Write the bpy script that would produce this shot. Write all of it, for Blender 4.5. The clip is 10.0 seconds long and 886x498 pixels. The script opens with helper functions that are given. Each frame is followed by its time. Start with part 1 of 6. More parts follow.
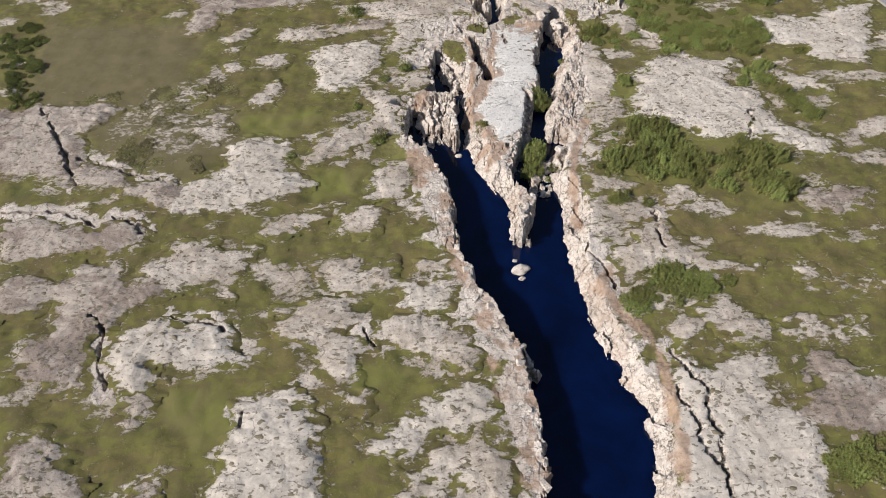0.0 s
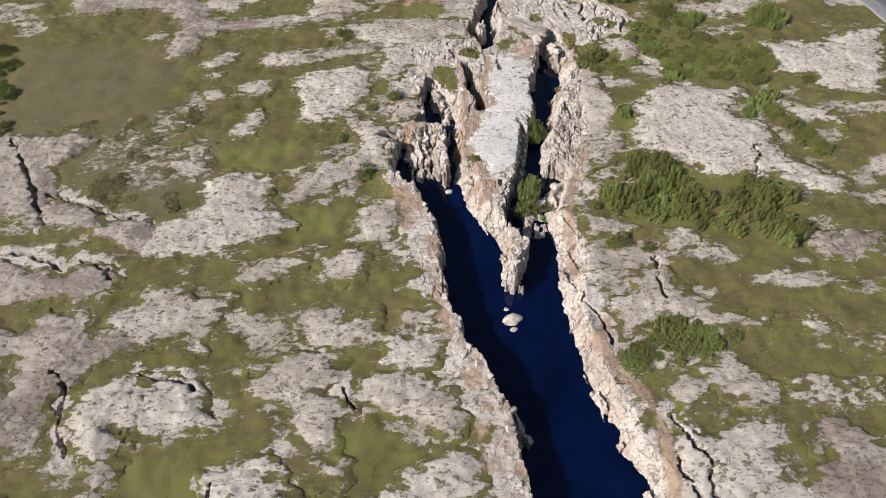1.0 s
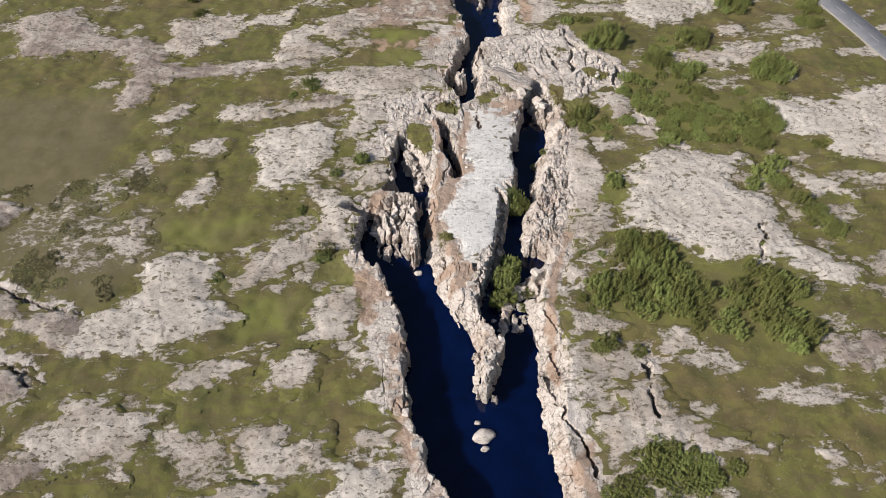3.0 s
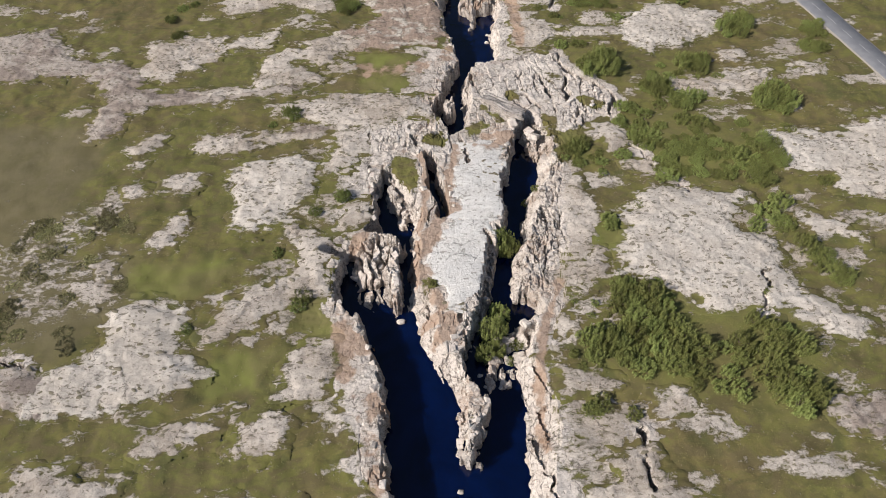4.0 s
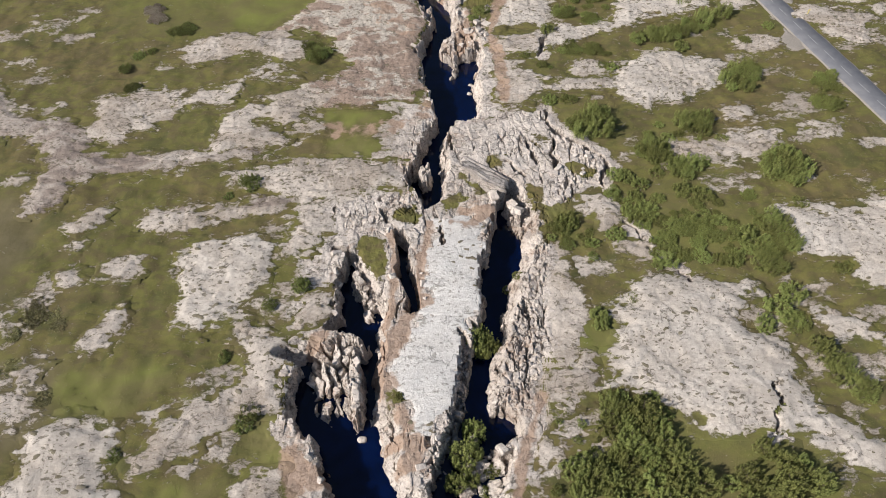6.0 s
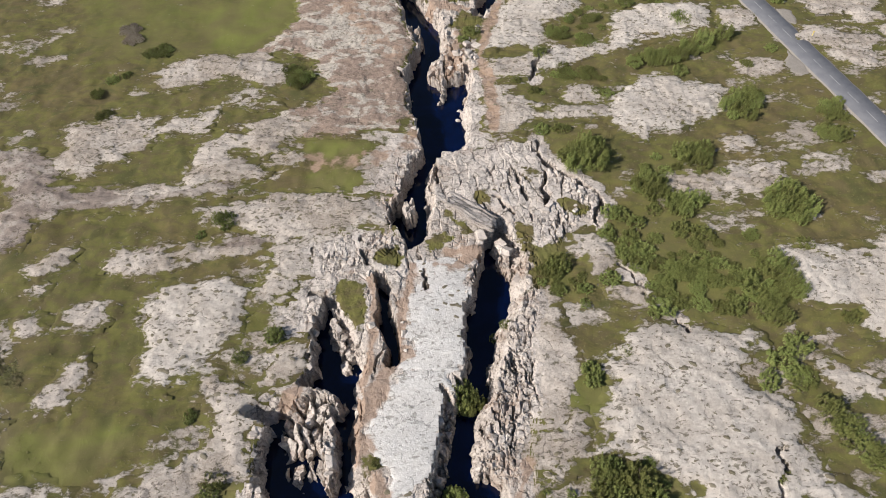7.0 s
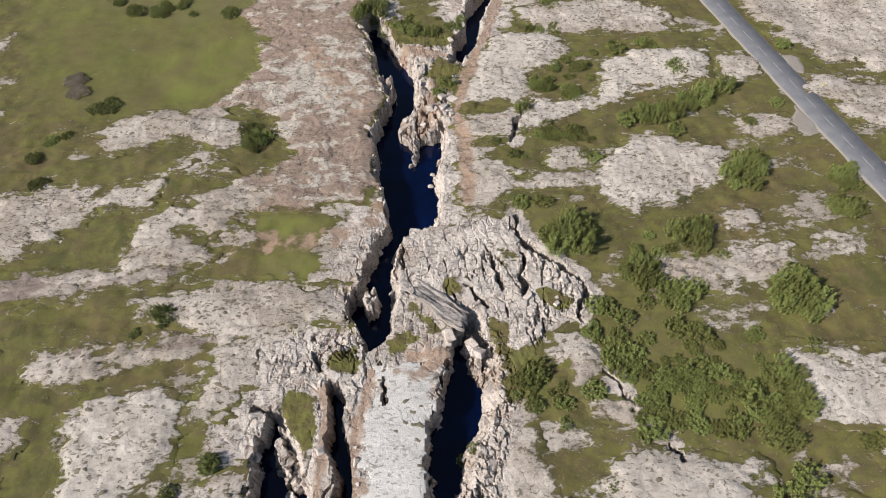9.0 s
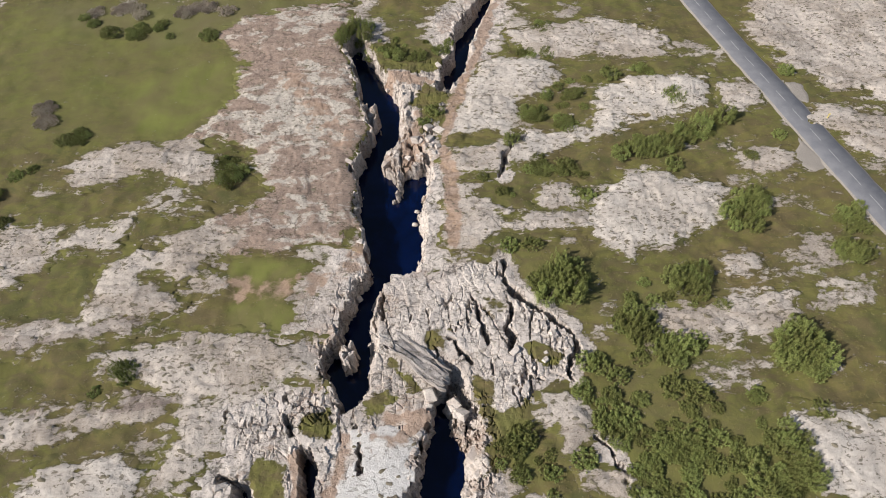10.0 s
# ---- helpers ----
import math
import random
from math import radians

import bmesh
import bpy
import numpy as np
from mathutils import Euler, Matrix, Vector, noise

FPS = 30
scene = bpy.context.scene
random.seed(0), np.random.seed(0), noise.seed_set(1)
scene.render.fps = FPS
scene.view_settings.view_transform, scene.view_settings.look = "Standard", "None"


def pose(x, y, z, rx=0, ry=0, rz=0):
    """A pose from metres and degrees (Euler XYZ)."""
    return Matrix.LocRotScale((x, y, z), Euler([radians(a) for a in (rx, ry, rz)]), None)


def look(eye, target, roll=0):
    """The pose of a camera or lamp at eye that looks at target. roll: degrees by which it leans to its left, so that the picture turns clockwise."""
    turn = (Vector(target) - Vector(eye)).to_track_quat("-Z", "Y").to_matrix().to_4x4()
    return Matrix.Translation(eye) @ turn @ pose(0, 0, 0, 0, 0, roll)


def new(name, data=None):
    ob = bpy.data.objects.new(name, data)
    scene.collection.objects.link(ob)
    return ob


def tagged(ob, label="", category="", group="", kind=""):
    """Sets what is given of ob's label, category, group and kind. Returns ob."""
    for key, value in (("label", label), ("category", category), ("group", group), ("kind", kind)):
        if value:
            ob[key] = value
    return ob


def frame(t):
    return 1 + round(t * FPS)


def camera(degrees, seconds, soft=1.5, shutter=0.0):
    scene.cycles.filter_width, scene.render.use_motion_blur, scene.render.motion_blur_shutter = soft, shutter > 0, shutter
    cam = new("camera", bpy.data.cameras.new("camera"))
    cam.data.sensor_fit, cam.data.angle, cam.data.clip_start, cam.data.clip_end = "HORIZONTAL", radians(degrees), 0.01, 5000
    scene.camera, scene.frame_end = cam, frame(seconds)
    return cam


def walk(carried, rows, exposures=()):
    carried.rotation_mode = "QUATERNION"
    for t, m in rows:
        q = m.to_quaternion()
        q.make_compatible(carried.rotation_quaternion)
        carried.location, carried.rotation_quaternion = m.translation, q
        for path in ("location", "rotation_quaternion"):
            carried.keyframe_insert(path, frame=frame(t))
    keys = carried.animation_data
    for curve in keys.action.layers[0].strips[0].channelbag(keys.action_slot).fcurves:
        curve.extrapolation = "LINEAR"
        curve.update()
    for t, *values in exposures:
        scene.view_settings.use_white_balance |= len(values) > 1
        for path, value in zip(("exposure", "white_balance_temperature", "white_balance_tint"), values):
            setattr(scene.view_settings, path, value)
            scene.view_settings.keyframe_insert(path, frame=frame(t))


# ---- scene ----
cam = camera(73.2, 10.0, soft=1.0)
PATH = [
    (0, (-0.025, 0.019, 71.526), (-0.059, 1.232, 69.936), -2.5),
    (0.5, (0.938, 4.465, 71.472), (0.905, 5.679, 69.883), -2.4),
    (1, (1.964, 8.955, 71.466), (1.928, 10.166, 69.875), -2.4),
    (1.5, (3.002, 13.37, 71.367), (2.966, 14.581, 69.776), -2.3),
    (2, (4.148, 17.697, 71.289), (4.113, 18.908, 69.697), -2.2),
    (2.5, (5.41, 21.947, 71.115), (5.376, 23.158, 69.523), -2.0),
    (4, (8.88, 34.989, 71.138), (8.848, 36.195, 69.543), -1.8),
    (4.5, (9.971, 39.377, 71.116), (9.937, 40.584, 69.522), -1.8),
    (5, (11.03, 43.798, 71.154), (10.995, 45.002, 69.558), -1.9),
    (5.5, (12.062, 48.142, 71.187), (12.027, 49.346, 69.59), -1.9),
    (7, (15.52, 60.89, 70.895), (15.485, 62.088, 69.294), -1.9),
    (7.5, (16.669, 65.228, 70.851), (16.634, 66.424, 69.249), -1.9),
    (8, (17.959, 69.527, 70.849), (17.923, 70.721, 69.244), -2.0),
    (8.5, (19.251, 73.881, 70.784), (19.213, 75.074, 69.179), -2.1),
    (9, (20.515, 78.314, 70.795), (20.476, 79.503, 69.187), -2.2),
    (9.5, (21.649, 82.614, 70.615), (21.61, 83.802, 69.006), -2.2),
    (10, (22.921, 86.986, 70.672), (22.882, 88.171, 69.061), -2.2),
]
walk(cam, [(t, look(eye, target, roll)) for t, eye, target, roll in PATH])

# ---- sky, sun, exposure ----
SUN_AZ, SUN_EL = 246.0, 36.0
world = bpy.data.worlds.new("sky")
scene.world = world
world.use_nodes = True
wn = world.node_tree
sky = wn.nodes.new("ShaderNodeTexSky")
sky.sky_type, sky.sun_disc = "NISHITA", False
sky.sun_elevation, sky.sun_rotation = radians(SUN_EL), radians(SUN_AZ)
wn.links.new(sky.outputs[0], wn.nodes["Background"].inputs[0])
wn.nodes["Background"].inputs[1].default_value = 0.07
sun = new("sun", bpy.data.lights.new("sun", "SUN"))
sun.data.energy, sun.data.angle, sun.data.color = 5.0, radians(0.55), (1.0, 0.93, 0.865)
to_sun = Vector((math.sin(radians(SUN_AZ)) * math.cos(radians(SUN_EL)), math.cos(radians(SUN_AZ)) * math.cos(radians(SUN_EL)), math.sin(radians(SUN_EL))))
sun.matrix_world = look(to_sun * 200, (0, 0, 0))
scene.view_settings.exposure = 0.13


# ---- noise on arrays ----
def grain(ix, iy, seed):
    h = (ix.astype(np.int64) * 374761393 + iy.astype(np.int64) * 668265263 + seed * 974634777) & 0xFFFFFFFF
    h = ((h ^ (h >> 13)) * 1274126177) & 0xFFFFFFFF
    h = ((h ^ (h >> 16)) * 2246822519) & 0xFFFFFFFF
    return ((h ^ (h >> 15)) & 0xFFFFFF) / float(0xFFFFFF)


def value_noise(x, y, seed):
    ix, iy = np.floor(x), np.floor(y)
    fx, fy = x - ix, y - iy
    fx, fy = fx * fx * (3 - 2 * fx), fy * fy * (3 - 2 * fy)
    a, b = grain(ix, iy, seed), grain(ix + 1, iy, seed)
    c, d = grain(ix, iy + 1, seed), grain(ix + 1, iy + 1, seed)
    return ((a + (b - a) * fx) * (1 - fy) + (c + (d - c) * fx) * fy) * 2 - 1


def fbm(x, y, size, octaves=3, seed=0):
    total, amp, norm = 0.0, 1.0, 0.0
    for k in range(octaves):
        f = 2.03 ** k / size
        ca, sa = math.cos(0.6 + k), math.sin(0.6 + k)
        total = total + amp * value_noise((x * ca - y * sa) * f + 31.7 * k, (x * sa + y * ca) * f + 17.3 * k, seed + k)
        norm += amp
        amp *= 0.5
    return total / norm * 1.35


def cells(x, y, size, seed=0):
    """Nearest and second distance to jittered cell centres, the cell's own random number and its tilt."""
    x, y = x / size, y / size
    ix, iy = np.floor(x), np.floor(y)
    f1, f2, rnd, tilt = np.full(x.shape, 9.0), np.full(x.shape, 9.0), np.zeros(x.shape), np.zeros(x.shape)
    for i in (-1, 0, 1):
        for j in (-1, 0, 1):
            cx, cy = ix + i, iy + j
            d = np.hypot(cx + 0.15 + 0.7 * grain(cx, cy, seed) - x, cy + 0.15 + 0.7 * grain(cx, cy, seed + 1) - y)
            near = d < f1
            f2 = np.where(near, f1, np.minimum(f2, d))
            rnd = np.where(near, grain(cx, cy, seed + 2), rnd)
            tilt = np.where(near, (grain(cx, cy, seed + 3) - 0.5) * (x - cx - 0.5) + (grain(cx, cy, seed + 4) - 0.5) * (y - cy - 0.5), tilt)
            f1 = np.where(near, d, f1)
    return f1, f2, rnd, tilt


def ease(a, b, v):
    t = np.clip((v - a) / (b - a), 0, 1)
    return t * t * (3 - 2 * t)


def outline(points, x, y, reach=8.0):
    """Signed distance to a closed outline (inside negative) and the outward x of the nearest side."""
    p = np.array(points, float)
    area = np.sum(p[:, 0] * np.roll(p[:, 1], -1) - np.roll(p[:, 0], -1) * p[:, 1])
    if area < 0:
        p = p[::-1]
    d2, nx = np.full(x.shape, 1e9), np.zeros(x.shape)
    inside = np.zeros(x.shape, bool)
    for a, b in zip(p, np.roll(p, -1, 0)):
        e = b - a
        n = np.hypot(*e) + 1e-9
        t = np.clip(((x - a[0]) * e[0] + (y - a[1]) * e[1]) / (n * n), 0, 1)
        q = (x - a[0] - t * e[0]) ** 2 + (y - a[1] - t * e[1]) ** 2
        near = q < d2
        d2, nx = np.where(near, q, d2), np.where(near, e[1] / n, nx)
        cross = ((a[1] > y) != (b[1] > y)) & (x < (b[0] - a[0]) * (y - a[1]) / (b[1] - a[1] + 1e-12) + a[0])
        inside ^= cross
    d = np.sqrt(d2)
    return np.where(inside, -d, d), nx


def polyline(points, x, y):
    d2 = np.full(x.shape, 1e9)
    for (ax, ay), (bx, by) in zip(points, points[1:]):
        ex, ey = bx - ax, by - ay
        t = np.clip(((x - ax) * ex + (y - ay) * ey) / (ex * ex + ey * ey), 0, 1)
        d2 = np.minimum(d2, (x - ax - t * ex) ** 2 + (y - ay - t * ey) ** 2)
    return np.sqrt(d2)


def boxed(points, x, y, reach):
    p = np.array(points, float)
    return (x > p[:, 0].min() - reach) & (x < p[:, 0].max() + reach) & (y > p[:, 1].min() - reach) & (y < p[:, 1].max() + reach)


# ---- plan of the rift and its banks, metres ----
WATER_Z = -4.0
CHANNELS = []
FIRST_SIDE = [(12.5, -7.0), (11.2, 14.0), (11.0, 17.5), (10.8, 23.8), (10.5, 27.7), (9.9, 31.0), (9.8, 34.5), (9.7, 38.0), (7.5, 40.8), (6.0, 43.9), (5.1, 46.4), (3.4, 47.9), (2.3, 52.5), (1.1, 56.2), (0.1, 59.3), (0.5, 65.0), (-1.1, 70.1), (-2.8, 75.3), (-4.6, 78.4), (-5.7, 78.2), (-7.5, 80.4), (-8.3, 84.5), (-7.3, 87.4), (-6.3, 84.9), (-5.3, 80.7), (-2.2, 79.4), (1.0, 79.3)]
CHANNELS.append((-6.0, 1.35, 0.32, FIRST_SIDE + [(2.2, 78.9), (3.5, 74.1), (5.4, 70.1), (7.6, 66.8), (8.5, 61.5), (9.0, 57.5), (11.9, 57.8), (12.6, 61.1), (13.4, 64.7), (14.1, 68.2), (16.8, 68.7), (17.1, 65.6), (17.4, 61.9), (16.6, 59.0), (16.7, 55.0), (17.6, 51.6), (18.3, 47.7), (18.8, 42.7), (20.0, 39.1), (21.3, 36.6), (21.7, 33.2), (23.4, 30.2), (23.8, 25.8), (23.2, 22.9), (22.0, 19.3), (21.4, 14.6), (20.4, -7.0)]))  # main
CHANNELS.append((-5.0, 0.6, 0.32, [(-2.9, 106.5), (-3.3, 102.6), (-3.4, 98.0), (-2.4, 95.0), (-4.1, 93.1), (-0.4, 91.9), (1.5, 90.3), (0.6, 88.8), (1.1, 85.4), (1.2, 81.7), (1.2, 77.5), (2.3, 78.8), (2.0, 82.8), (1.5, 86.7), (2.3, 90.7), (2.0, 93.4), (2.1, 96.1), (0.4, 99.2), (-1.4, 102.4), (-3.0, 106.1)]))  # crag gap
CHANNELS.append((-5.0, 0.1, 0.32, [(4.8, 109.6), (4.2, 107.6), (4.4, 105.0), (5.1, 102.8), (6.1, 100.2), (6.5, 97.2), (6.9, 95.6), (7.6, 95.9), (7.6, 99.3), (6.8, 102.0), (6.2, 104.6), (5.8, 108.1)]))  # island slit
CHANNELS.append((-4.9, 0.85, 0.32, [(19.8, 116.6), (20.3, 113.5), (19.0, 110.6), (19.0, 107.3), (18.0, 104.0), (17.7, 99.4), (17.3, 96.1), (14.8, 87.2), (14.0, 82.5), (13.2, 78.9), (11.9, 76.4), (10.3, 73.2), (10.5, 70.8), (11.6, 68.6), (12.8, 66.4), (13.9, 66.1), (14.8, 68.3), (15.4, 70.9), (16.0, 74.1), (16.8, 77.4), (17.5, 80.0), (16.9, 82.7), (17.5, 88.5), (19.4, 92.6), (20.4, 98.9), (21.4, 102.4), (22.7, 105.2), (23.1, 109.5), (23.5, 113.6), (21.8, 117.9)]))  # east gap
CHANNELS.append((-5.2, 0.15, 0.32, [(16.8, 81.4), (18.5, 82.0), (20.5, 80.4), (20.6, 77.8), (18.3, 77.2), (16.6, 77.2)]))  # pond
CHANNELS.append((-6.0, 0.55, 0.32, [(1.8, 187.5), (3.8, 183.9), (5.5, 177.0), (7.0, 171.5), (7.8, 167.7), (9.0, 165.5), (7.5, 160.0), (6.3, 156.7), (8.1, 152.9), (7.8, 146.9), (9.7, 143.5), (9.6, 139.2), (10.7, 136.2), (9.7, 133.3), (8.8, 129.6), (7.6, 126.0), (7.4, 124.3), (5.8, 122.3), (6.4, 120.3), (8.1, 117.9), (8.0, 115.3), (9.3, 115.9), (10.4, 117.8), (10.8, 121.8), (10.5, 125.1), (9.9, 127.7), (10.4, 132.3), (11.5, 134.2), (13.4, 135.2), (16.3, 135.3), (17.2, 138.9), (17.2, 143.2), (16.0, 147.8), (17.9, 153.8), (17.6, 158.4), (13.9, 158.4), (10.9, 159.2), (11.9, 163.3), (12.9, 167.6), (12.1, 175.3), (9.7, 179.5), (6.4, 186.5), (3.7, 192.1)]))  # pool
CHANNELS.append((-6.0, 0.3, 0.7, [(36.6, 225.3), (29.0, 204.4), (25.6, 198.3), (24.2, 195.4), (23.4, 191.5), (23.0, 186.5), (22.9, 185.9), (20.3, 182.3), (21.2, 178.9), (20.9, 176.3), (24.1, 181.3), (25.1, 186.5), (27.3, 195.9), (29.3, 202.3), (32.1, 210.9), (41.2, 232.9)]))  # far
# broken rock standing or fallen in the rift: height at the north and south end, unevenness, outline
LEDGES = [
    (-0.6, -4.4, 0.8, [(-6.2, 88.4), (-5.2, 90.0), (-3.4, 91.8), (-0.2, 91.3), (-0.3, 88.3), (-1.0, 85.3), (0.2, 81.4), (0.6, 79.6), (-1.1, 78.7), (-2.7, 79.6), (-5.6, 82.0), (-5.2, 84.4), (-6.6, 86.4)]),
    (-0.6, -3.0, 0.7, [(-1.4, 104.5), (-0.2, 103.0), (1.6, 99.5), (2.2, 95.5), (0.6, 95.5), (-0.4, 98.5), (-1.6, 101.5)]),
    (-2.0, -3.4, 0.6, [(13.5, 72.7), (14.6, 77.0), (15.6, 79.4), (16.6, 76.6), (20.0, 76.0), (19.3, 73.5), (18.2, 70.2), (16.9, 69.4), (15.0, 69.4), (13.6, 66.6), (12.9, 69.5)]),
    (-1.6, -2.4, 0.6, [(14.2, 92.0), (15.6, 89.5), (14.9, 84.5), (13.6, 80.3), (12.8, 77.2), (11.6, 74.8), (11.6, 77.0), (13.0, 81.0), (13.8, 86.5)]),
    (-0.3, -1.0, 0.5, [(6.9, 172.1), (8.9, 172.3), (9.6, 169.7), (10.0, 167.5), (8.2, 168.0), (7.3, 169.0)]),
    (-0.6, -2.6, 0.6, [(10.5, 157.2), (11.1, 160.1), (13.0, 161.4), (16.4, 161.7), (18.1, 160.3), (18.6, 157.6), (17.5, 156.4), (14.4, 156.2), (14.3, 154.1), (14.3, 151.0), (12.8, 151.0), (13.0, 154.1), (12.3, 156.3)]),
    (0.2, -0.4, 0.35, [(7.5, 123.6), (9.1, 123.8), (9.7, 122.2), (9.4, 120.7), (7.9, 120.6)]),
    (-0.2, -1.8, 0.4, [(8.2, 39.9), (9.7, 37.6), (10.9, 35.8), (11.5, 34.4), (10.3, 34.4), (9.2, 35.6)]),
    (-0.6, -2.6, 0.7, [(21.9, 118.6), (23.2, 116.6), (25.8, 115.6), (25.4, 111.6), (23.6, 110.4), (22.4, 112.6), (21.6, 115.6)]),
]
CRACKS_AND_SHADE_LINES = []
CRACKS_AND_SHADE_LINES.append((0.9, [(29.7, 136.4), (30.4, 132.5), (33.3, 129.3), (35.8, 127.5), (38.2, 125.3), (38.7, 122.4), (37.5, 119.2)]))
CRACKS_AND_SHADE_LINES.append((0.75, [(25.0, 130.6), (26.3, 127.7), (27.0, 123.7)]))
CRACKS_AND_SHADE_LINES.append((0.8, [(30.6, 129.0), (30.1, 126.0), (30.6, 122.4)]))
CRACKS_AND_SHADE_LINES.append((0.35, [(31.2, 121.6), (32.0, 119.4), (33.6, 118.4)]))
CRACKS_AND_SHADE_LINES.append((0.5, [(22.0, 124.4), (23.4, 122.2), (25.0, 120.6)]))
CRACKS_AND_SHADE_LINES.append((0.4, [(12.4, 134.6), (13.2, 130.4), (12.8, 127.4)]))
CRACKS_AND_SHADE_LINES.append((0.4, [(28.6, 37.0), (29.8, 34.1), (31.2, 31.4), (31.3, 29.1), (31.5, 26.2), (31.2, 21.5), (30.7, 19.0)]))
CRACKS_AND_SHADE_LINES.append((0.27, [(28.5, 31.8), (28.6, 29.5), (29.2, 26.3), (28.8, 23.6), (31.0, 21.6)]))
CRACKS_AND_SHADE_LINES.append((0.6, [(-76.9, 89.6), (-72.2, 83.1), (-68.1, 77.8), (-65.5, 73.5), (-63.0, 69.5)]))
CRACKS_AND_SHADE_LINES.append((0.5, [(-51.3, 44.4), (-48.8, 41.2), (-47.6, 36.0), (-45.9, 32.8)]))
CRACKS_AND_SHADE_LINES.append((0.4, [(18.3, 59.1), (20.3, 55.2), (22.5, 50.9), (23.0, 46.9)]))
CRACKS_AND_SHADE_LINES.append((0.8, [(35.3, 163.5), (32.1, 159.8), (31.0, 156.2), (30.7, 153.7)]))
CRACKS_AND_SHADE_LINES.append((0.5, [(31.7, 61.4), (31.1, 57.3), (31.2, 54.1)]))
# next two: shadow lines along ledges, imitated by narrow trenches
CRACKS_AND_SHADE_LINES.append((0.4, [(-40.1, 43.5), (-36.0, 43.1), (-31.7, 41.7)]))
CRACKS_AND_SHADE_LINES.append((0.5, [(-73.6, 64.1), (-64.0, 63.5), (-57.7, 61.3)]))
CRACKS_AND_SHADE_LINES.append((0.4, [(2.1, 113.8), (3.0, 111.6)]))
CRACKS_AND_SHADE_LINES.append((0.35, [(-5.9, 114.7), (-5.5, 112.1)]))
CRACKS_AND_SHADE_LINES.append((0.35, [(46.1, 101.8), (46.3, 99.9)]))
CRACKS_AND_SHADE_LINES.append((0.4, [(6.1, 100.2), (6.2, 96.5), (5.4, 94.4)]))
CRACKS_AND_SHADE_LINES.append((0.4, [(1.9, 113.6), (2.8, 111.5)]))
CRACKS_AND_SHADE_LINES.append((0.18, [(54.0, 84.9), (52.1, 77.8)]))
CRACKS_AND_SHADE_LINES.append((0.5, [(20.2, 123.3), (21.7, 118.2), (22.5, 116.3)]))
CRACKS_AND_SHADE_LINES.append((0.5, [(29.5, 134.6), (31.0, 131.0), (33.8, 128.6)]))
CRACKS_AND_SHADE_LINES.append((0.3, [(14.2, 123.4), (18.0, 121.0), (21.0, 118.6)]))
CRACKS_AND_SHADE_LINES.append((0.5, [(39.8, 111.2), (41.9, 107.9), (42.1, 105.4)]))
CRACKS_AND_SHADE_LINES.append((0.14, [(-12.8, 41.3), (-10.7, 38.6)]))
CRACKS_AND_SHADE_LINES.append((0.35, [(10.8, 110.1), (11.4, 106.8)]))
# next three: dark shaded ledge edges, put into the shape as thin cuts
CRACKS_AND_SHADE_LINES.append((0.6, [(-64.5, 63.8), (-61.0, 63.0), (-58.4, 61.2), (-56.4, 60.5)]))
CRACKS_AND_SHADE_LINES.append((0.45, [(-53.9, 62.4), (-50.1, 60.6), (-48.2, 58.9)]))
CRACKS_AND_SHADE_LINES.append((0.3, [(-64.8, 75.8), (-60.4, 74.6), (-56.3, 72.5), (-51.3, 70.6), (-47.2, 69.7)]))
CRACKS_AND_SHADE_LINES.append((0.25, [(-27.3, 29.9), (-26.8, 28.7), (-26.8, 27.7)]))
SOILS = []
SOILS.append((0.75, [(9.4, 111.2), (8.8, 104.8), (8.3, 100.0), (7.1, 95.0)]))
SOILS.append((1.6, [(-1.6, 65.0), (-0.6, 61.0), (0.3, 55.0), (1.0, 49.0)]))
SOILS.append((1.6, [(3.8, 44.0), (4.8, 42.0), (6.7, 39.0), (7.5, 35.0), (8.3, 30.0), (8.7, 25.0)]))
SOILS.append((1.4, [(8.4, 96.7), (6.2, 92.8), (4.6, 90.2), (3.2, 87.6)]))
SOILS.append((1.15, [(2.2, 85.8), (4.3, 85.3), (5.4, 83.1), (6.3, 80.8), (7.4, 79.0)]))
SOILS.append((0.75, [(3.8, 108.6), (4.6, 103.6), (4.7, 97.8), (3.9, 92.9)]))
SOILS.append((1.5, [(6.6, 76.9), (8.6, 76.9), (7.6, 74.6)]))
SOILS.append((1.1, [(31.3, 202.2), (29.0, 190.3), (25.5, 179.8), (22.8, 170.3), (21.3, 161.7), (22.6, 151.4), (23.0, 145.5), (22.5, 140.1)]))
SOILS.append((0.55, [(24.2, 82.8), (21.1, 74.7), (20.2, 70.0), (19.9, 62.9), (20.1, 59.1)]))
SOILS.append((0.75, [(23.3, 50.9), (20.9, 48.0), (23.1, 43.2), (25.6, 40.0), (27.1, 36.2), (27.1, 30.7), (26.9, 25.6), (26.3, 20.3)]))
SOILS.append((1.2, [(14.8, 113.5), (16.5, 113.7), (18.2, 113.4)]))
SOILS.append((1.0, [(17.6, 112.6), (15.3, 110.8), (13.0, 111.3)]))
SOILS.append((1.7, [(-9.7, 132.8), (-3.6, 132.4), (2.3, 132.9), (7.3, 134.7), (8.9, 138.4)]))
SOILS.append((1.3, [(-2.8, 72.8), (-6.7, 75.7), (-5.1, 68.9)]))
SOILS.append((1.9, [(5.5, 35.8), (6.6, 31.0), (8.3, 26.6), (8.5, 21.2)]))
SOILS.append((1.6, [(-5.9, 74.9), (-6.3, 71.7)]))
SOILS.append((1.2, [(-5.3, 91.4), (-6.8, 89.9)]))
SOILS.append((2.5, [(-6.9, 179.0), (-1.4, 169.4), (3.4, 162.1)]))
